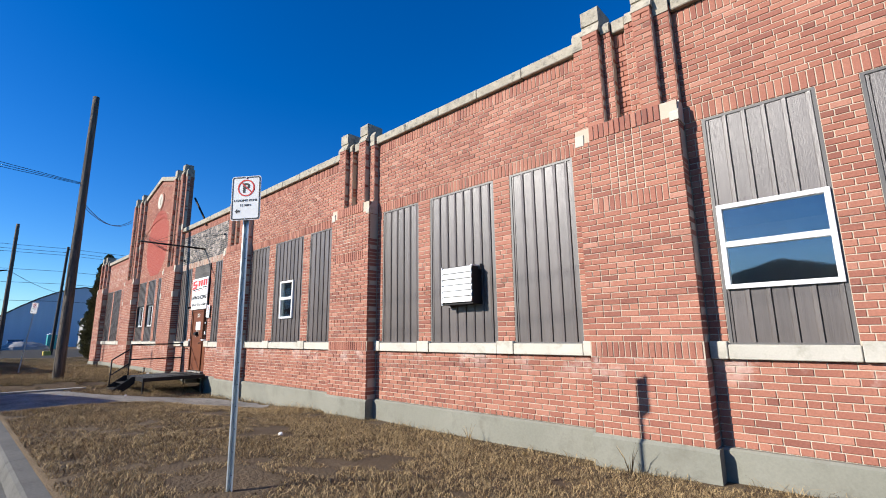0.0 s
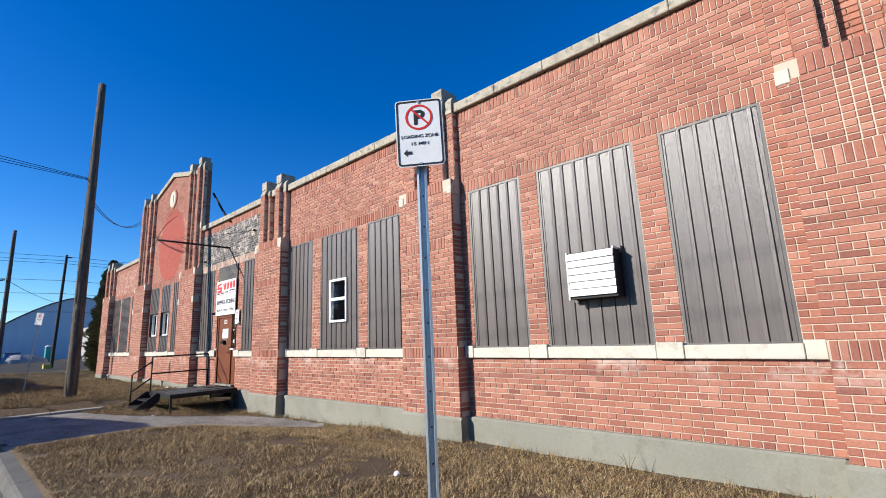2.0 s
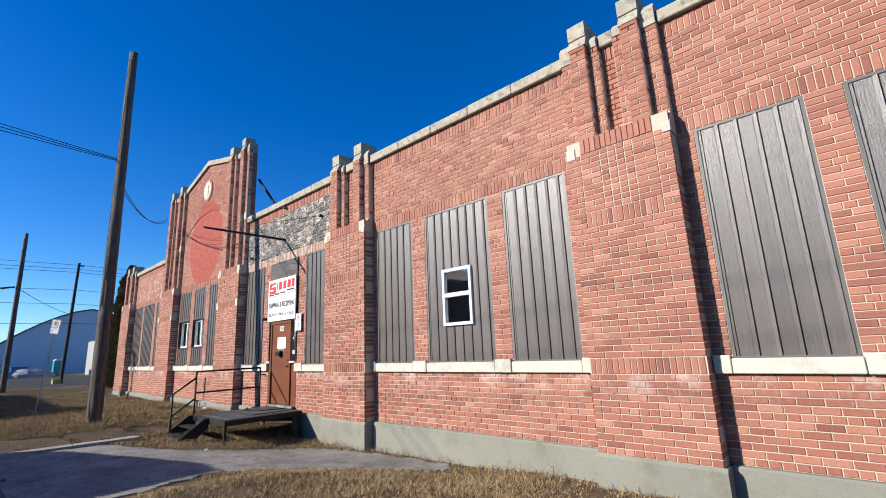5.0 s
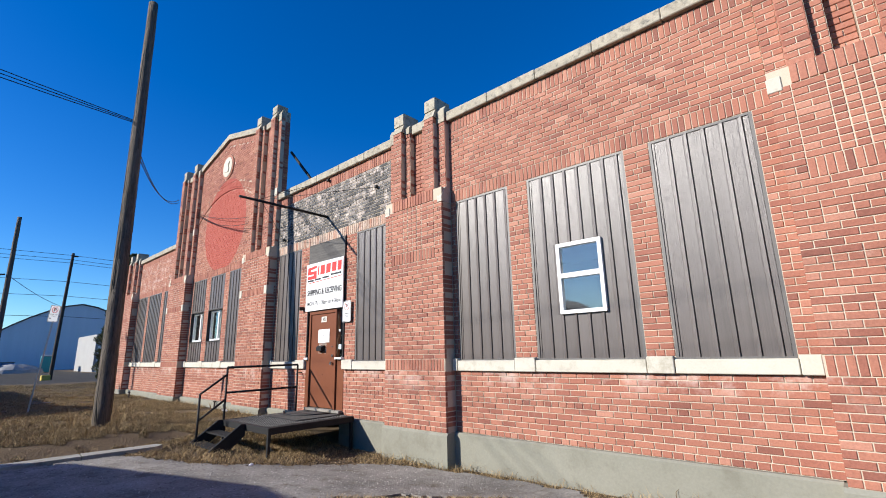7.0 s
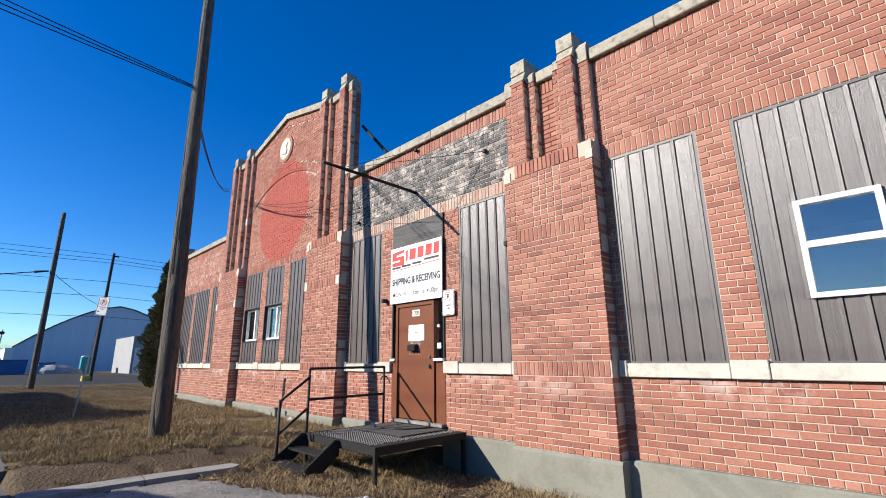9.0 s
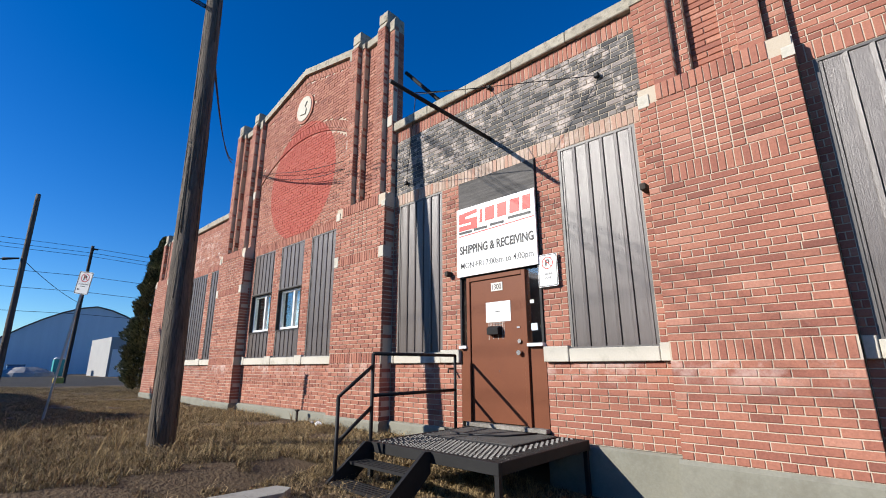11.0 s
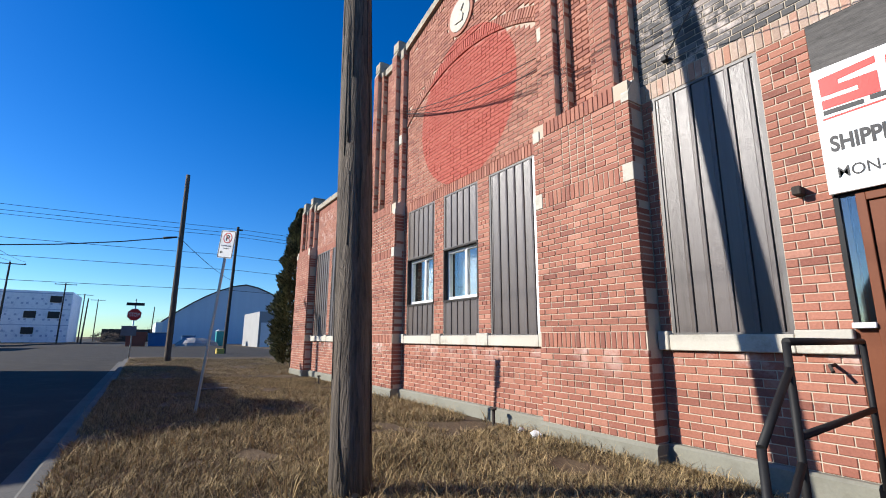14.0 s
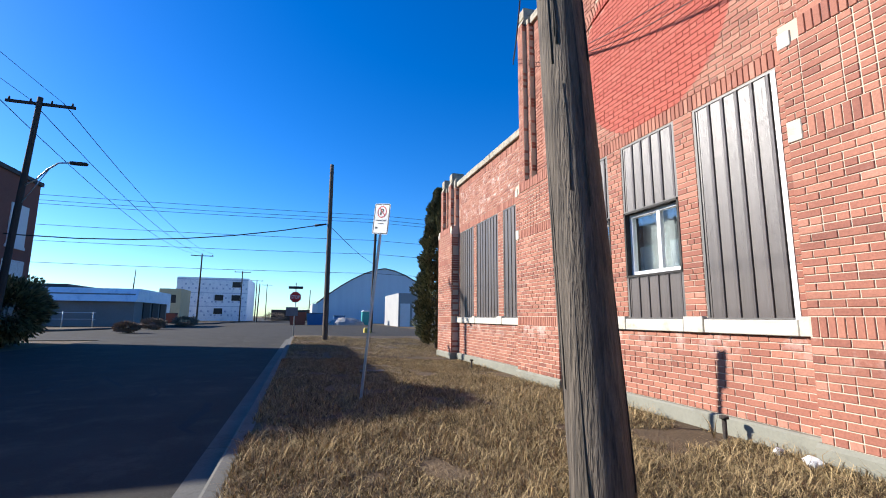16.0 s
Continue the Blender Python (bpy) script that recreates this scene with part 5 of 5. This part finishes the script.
bmesh.ops.create_uvsphere(heap, u_segments=18, v_segments=8, radius=1.0, matrix=Matrix.LocRotScale((-97, 8.4, -0.2), None, (2.0, 3.0, 1.3)))
for v in heap.verts:
    v.co += Vector((0, 0, 0.3 * noise.noise(v.co * 1.3)))
tagged(part("rubble_mound", heap, M["rubble"]), "grey mound of rubble in the yard", "rubble")
yb = part("marker_block", box_bm((-60.6, -60.0, 6.6, 7.2, -0.2, 0.25), bevel=0.04), M["yellow"])
tagged(yb, "faded yellow block beside the dark pole", "block")

# far verge with its kerb and a pipe fence before the low shop
verge_line = [(-63, -60), (-63, -20), (-64.5, -17.6), (-70, -16.4), (-100, -13.4), (-134, -11.6), (-134, -60)]
verge = part("far_verge", prism_bm(verge_line, "z", -0.5, -0.06), M["soil"])
tagged(verge, "brown grassy verge across the side street", "verge", kind="structure")
far_kerb = part("far_kerb", tube_bm([(a, b, -0.08) for a, b in verge_line[:6]], 0.09, sides=6), M["curb"])
tagged(far_kerb, "pale concrete kerb round the far verge", "kerb", kind="structure")
fence = thing("pipe_fence", (-74, -26, -0.06), "low grey pipe fence before the shop", "fence")
for k in range(9):
    fy = -19 - k * 2.6
    part("fence_post", tube_bm([(-74, fy, -0.1), (-74, fy, 1.5)], 0.05, sides=6), M["galv"], fence)
part("fence_rail", tube_bm([(-74, -18.8, 1.4), (-74, -40, 1.4)], 0.035, sides=6), M["galv"], fence)
part("fence_rail", tube_bm([(-74, -18.8, 0.75), (-74, -40, 0.75)], 0.03, sides=6), M["galv"], fence)
mast = wood_pole("antenna_mast", (-86, -19.5, 4.0), (-86, -19.4, 7.0), 0.08, 0.04, "thin mast on the low shop roof", "dark_wood")
for k, (fx, fy, m, lab) in enumerate(((-104, -19.5, "bin_red", "rust-red bin beside the shop"), (-101, -20.5, "far_grey", "grey bin beside the shop"))):
    b = thing("waste_bin", (fx, fy, -0.06), lab, "waste bin")
    part("body", prism_bm([(fy - 0.8, -0.06), (fy + 0.8, -0.06), (fy + 1.0, 1.5), (fy - 1.0, 1.5)], "x", fx - 0.8, fx + 0.8), M[m], b)
    part("lid", box_bm((fx - 0.85, fx + 0.85, fy - 1.05, fy + 1.05, 1.5, 1.6)), M["roof"], b)
wall_far = part("board_fence", box_bm((-171, -170.6, -8, 7, -0.2, 3.2)), M["dark_wood"])
tagged(wall_far, "dark board fence at the end of the street", "fence")

# stop sign at the corner
stop = thing("stop_sign", (-52.5, 0.78, -0.1), "red octagonal stop sign with street name blades on a post", "stop sign")
part("post", tube_bm([(-52.5, 0.78, -0.2), (-52.5, 0.78, 3.35)], 0.04, sides=8), M["galv"], stop)
oct_ = [(0.78 + 0.40 * math.cos(radians(22.5 + 45 * k)), 2.55 + 0.40 * math.sin(radians(22.5 + 45 * k))) for k in range(8)]
oc2 = [(0.78 + (a - 0.78) * 0.93, 2.55 + (b - 2.55) * 0.93) for a, b in oct_]
part("rim", prism_bm(oct_, "x", -52.46, -52.45), M["white_sheet"], stop)
part("plate", prism_bm(oc2, "x", -52.449, -52.44), M["red"], stop)
text_part("lettering", "STOP", 0.24, 0.56, Matrix.Translation((-52.436, 0.78, 2.55)) @ pose(0, 0, 0, 0, 0, 90), M["white_sheet"], stop)
part("name_blade", box_bm((-52.55, -52.45, 0.3, 1.26, 3.12, 3.3)), M["black"], stop)
part("name_blade", box_bm((-52.9, -52.1, 0.76, 0.8, 3.36, 3.52)), M["black"], stop)
part("tab_sign", box_bm((-52.47, -52.45, 0.2, 1.0, 1.25, 1.85)), M["far_grey"], stop)


# ---- plants ----
def conifer(x, y, z, h, r, n, seed):
    rng = random.Random(seed)
    t = thing("conifer", (x, y, z), "tall narrow dark green conifer beside the building corner", "tree")
    part("trunk", tube_bm([(x, y, z - 0.2), (x + 0.05, y, z + h * 0.5), (x, y, z + h * 0.95)], 0.14, 0.02, 8), M["bark"], t)
    for k in range(16):
        a, zz = rng.uniform(0, 6.28), z + h * (0.05 + 0.85 * k / 16)
        rr = r * 0.8 * (1 - 0.75 * (zz - z) / h)
        part("limb", tube_bm([(x, y, zz), (x + math.cos(a) * rr, y + math.sin(a) * rr, zz + 0.35)], 0.025, 0.008, 5), M["bark"], t)
    vs, fs = [], []
    for k in range(n):
        u = rng.random() ** 0.85
        zz = z + 0.12 + h * u
        env = r * (1 - u) ** 0.5 * (0.6 + 0.4 * min(1, u / 0.12)) * (1 + 0.22 * noise.noise(Vector((zz * 1.4, 0, seed))))
        a = rng.uniform(0, 6.28)
        lump = 1 + 0.55 * noise.noise(Vector((math.cos(a) * 2.2, math.sin(a) * 2.2, zz * 2.2 + seed)))
        rr = env * lump * (0.5 + 0.5 * rng.random() ** 0.5)
        c = Vector((x + math.cos(a) * rr, y + math.sin(a) * rr, zz))
        out = Vector((math.cos(a), math.sin(a), rng.uniform(0.3, 1.3))).normalized()
        side = out.cross(Vector((rng.gauss(0, 1), rng.gauss(0, 1), rng.gauss(0, 1)))).normalized()
        L, W = rng.uniform(0.08, 0.22), rng.uniform(0.02, 0.045)
        b = len(vs)
        vs += [c - out * L * 0.4, c + side * W, c + out * L * 0.6, c - side * W]
        fs.append((b, b + 1, b + 2, b + 3))
    crown = obj("crown", mesh_of("crown", vs, fs, M["needle"]), t)
    return t


conifer(-38.6, 7.05, 0.0, 7.0, 1.1, 34000, 3)


def bush(x, y, z, r, h, n, seed, material, label):
    rng = random.Random(seed)
    t = thing("bush", (x, y, z), label, "bush")
    for k in range(7):
        a = 6.28 * k / 7
        part("stem", tube_bm([(x, y, z - 0.1), (x + math.cos(a) * r * 0.5, y + math.sin(a) * r * 0.5, z + h * 0.7)], 0.04, 0.01, 5), M["twig"], t)
    vs, fs = [], []
    for k in range(n):
        d = Vector((rng.gauss(0, 1), rng.gauss(0, 1), rng.gauss(0, 1))).normalized()
        rad = (0.6 + 0.4 * rng.random()) * (1 + 0.35 * noise.noise(d * 2 + Vector((seed, 0, 0))))
        c = Vector((x + d.x * r * rad, y + d.y * r * rad, z + h * 0.5 + d.z * h * 0.5 * rad))
        side = d.cross(Vector((rng.gauss(0, 1), rng.gauss(0, 1), rng.gauss(0, 1)))).normalized()
        L, W = rng.uniform(0.12, 0.3), rng.uniform(0.03, 0.07)
        b = len(vs)
        vs += [c - d * L * 0.4, c + side * W, c + d * L * 0.6, c - side * W]
        fs.append((b, b + 1, b + 2, b + 3))
    obj("crown", mesh_of("crown", vs, fs, M[material]), t)
    return t


bush(-43.5, -10.9, -0.1, 1.5, 2.9, 9000, 5, "needle", "dark evergreen bush beside the brick building")
for x, y, r, h, s in ((-60, -11.5, 0.9, 0.8, 11), (-70, -12.5, 1.2, 1.0, 12), (-84, -12.8, 1.5, 1.2, 13), (-190, 8, 6.0, 7.0, 14), (-150, -6, 3.0, 2.4, 15)):
    bush(x, y, -0.1, r, h, 1800, s, "twig", "bare brown winter bush")


# ---- dry grass ----
def blades(name, boxes, per_m2, height, material, label, seed, skip=None):
    rng = np.random.RandomState(seed)
    px, py, pk = [], [], []
    for x0, x1, y0, y1, f in boxes:
        n = int((x1 - x0) * (y1 - y0) * per_m2 * f)
        px.append(rng.uniform(x0, x1, n))
        py.append(rng.uniform(y0, y1, n))
    px, py = np.concatenate(px), np.concatenate(py)
    vs, fs = [], []
    for x, y in zip(px.tolist(), py.tolist()):
        patch = noise.noise(Vector((x * 0.7, y * 0.7, 5))) + 0.6 * noise.noise(Vector((x * 2.6, y * 2.6, 9)))
        if patch < -0.42 or (skip and skip(x, y)):
            continue
        z = ground_z(x, y) - 0.012
        h = height * (0.5 + rng.rand() * 0.8) * (0.8 + 0.5 * patch)
        a, lean = rng.rand() * 6.283, h * rng.uniform(0.4, 1.9)
        b = a + rng.uniform(-1.2, 1.2)
        w = rng.uniform(0.0016, 0.0042)
        ca, sa = math.cos(a + 1.57) * w, math.sin(a + 1.57) * w
        mx, my = x + math.cos(a) * lean * 0.35, y + math.sin(a) * lean * 0.35
        tx, ty = x + math.cos(b) * lean, y + math.sin(b) * lean
        n = len(vs)
        vs += [(x - ca, y - sa, z), (x + ca, y + sa, z), (mx + ca * 0.8, my + sa * 0.8, z + h * 0.65), (mx - ca * 0.8, my - sa * 0.8, z + h * 0.65), (tx, ty, z + h)]
        fs += [(n, n + 1, n + 2, n + 3), (n + 3, n + 2, n + 4)]
    ob = obj(name, mesh_of(name, vs, fs, M[material]))
    return tagged(ob, label, "grass", kind="stuff")


def off_drive(x, y):
    return in_drive(x, y) or (-18.9 < x < -18.4 and 0.85 < y < 3.2)


blades("dry_grass", [(-13.6, 0.5, 0.9, 6.1, 1.0), (-19.6, -12.5, 2.6, 6.1, 0.9)], 2600, 0.065, "straw", "short dry straw-coloured winter grass", 21, off_drive)
blades("dry_grass", [(-25, -18.9, 0.82, 6.1, 1.0), (-33, -25, 0.82, 6.1, 0.55), (-48, -33, 0.9, 8, 0.2)], 3600, 0.075, "straw_green", "long matted dry grass with green patches", 22, off_drive)
blades("dry_grass", [(-19.0, -15.3, 2.8, 5.8, 1.6), (-20.0, -18.9, 0.95, 4.2, 1.5), (-17.3, -13.0, 5.75, 6.1, 1.5), (-31, 0, 5.85, 6.12, 1.0), (-22.6, -21.5, 2.6, 3.6, 0.5)], 260, 0.15, "straw", "taller dry grass tufts at the wall and pole", 23, off_drive)
srng = random.Random(9)
sv, sf = [], []
for k in range(5200):
    x, y = srng.uniform(-19, -12.8), srng.uniform(0.9, 6.0)
    if not in_drive(x, y):
        continue
    r, z, n = srng.uniform(0.006, 0.017), ground_z(x, y) + 0.022, len(sv)
    for a in range(5):
        q = 6.283 * a / 5 + srng.uniform(-0.3, 0.3)
        sv.append((x + math.cos(q) * r * srng.uniform(0.7, 1.2), y + math.sin(q) * r * srng.uniform(0.7, 1.2), z - 0.003))
    sv.append((x, y, z + r * srng.uniform(0.4, 0.8)))
    sf += [(n + a, n + (a + 1) % 5, n + 5) for a in range(5)]
tagged(obj("gravel", mesh_of("gravel", sv, sf, M["stones"])), "loose pale gravel on the driveway", "gravel", kind="stuff")
blades("dry_grass", [(-27, -18.9, 0.85, 6.0, 1.0)], 260, 0.17, "straw", "long pale dead grass stalks lying over the verge", 31, off_drive)
lrng = random.Random(17)
lv, lf = [], []
for k in range(5200):
    x, y = lrng.uniform(-19.0, -14.6), lrng.uniform(2.6, 6.0)
    if in_drive(x, y, -2.0) or lrng.random() < 0.3 + 0.5 * noise.noise(Vector((x * 1.6, y * 1.6, 2))):
        continue
    a, r, z, n = lrng.uniform(0, 6.28), lrng.uniform(0.012, 0.035), ground_z(x, y) + lrng.uniform(0.006, 0.03), len(lv)
    ca, sa, t1, t2 = math.cos(a) * r, math.sin(a) * r, lrng.uniform(-0.02, 0.02), lrng.uniform(0.0, 0.02)
    lv += [(x - ca, y - sa, z), (x + sa * 0.5, y - ca * 0.5, z + t1), (x + ca, y + sa, z + t2), (x - sa * 0.5, y + ca * 0.5, z + 0.006)]
    lf += [(n, n + 1, n + 2), (n, n + 2, n + 3)]
tagged(obj("leaf_litter", mesh_of("leaf_litter", lv, lf, M["leaf"])), "curled brown dead leaves and debris round the landing", "leaves", kind="stuff")
wrng = random.Random(4)
for x, y, h in ((-21.0, 2.3, 0.55), (-20.6, 2.0, 0.4), (-23.4, 5.9, 0.3), (-2.6, 5.8, 0.45), (-5.2, 5.9, 0.35), (-15.2, 5.9, 0.12)):
    wd = thing("dry_weed", (x, y, ground_z(x, y)), "dry brown weed stalk", "weed")
    for k in range(6):
        a, l = wrng.uniform(0, 6.28), h * wrng.uniform(0.5, 1.0)
        part("stalk", tube_bm([(x, y, ground_z(x, y) - 0.02), (x + math.cos(a) * l * 0.2, y + math.sin(a) * l * 0.2, ground_z(x, y) + l * 0.6), (x + math.cos(a) * l * 0.45, y + math.sin(a) * l * 0.45, ground_z(x, y) + l)], 0.005, 0.002, 5), M["straw"], wd)
for x, y, s in ((-6.9, 3.6, 0.035), (-2.0, 4.0, 0.05), (-13.0, 3.2, 0.035), (-16.3, 3.75, 0.035), (-22.3, 5.85, 0.07), (-22.7, 5.95, 0.05)):
    bm = bmesh.new()
    bmesh.ops.create_icosphere(bm, subdivisions=2, radius=s, matrix=Matrix.Translation((x, y, ground_z(x, y) + s * 0.5)))
    for v in bm.verts:
        v.co += Vector((noise.noise(v.co * 17), noise.noise(v.co * 17 + Vector((5, 0, 0))), 0.4 * noise.noise(v.co * 15))) * s * 0.7
    tagged(part("litter", bm, M["white_sheet"]), "crumpled pale litter in the grass", "litter")

# ---- single bricks of the lower courses ----
for single, parent in LATER:
    for x, z, w, h, y, d, ang, mat_name, side in single:
        key = (round(w, 3), round(h, 3), mat_name)
        if key not in BRICK_MESHES:
            v, f = brick_verts(key[0], d, key[1])
            BRICK_MESHES[key] = mesh_of("brick", v, f, M[mat_name])
        ob = new("brick", BRICK_MESHES[key])
        ob.parent = parent
        ob.matrix_parent_inverse = parent.matrix_basis.inverted()
        ob.matrix_basis = Matrix.Translation((x, y, z)) @ Matrix.Rotation(-ang, 4, "Y")
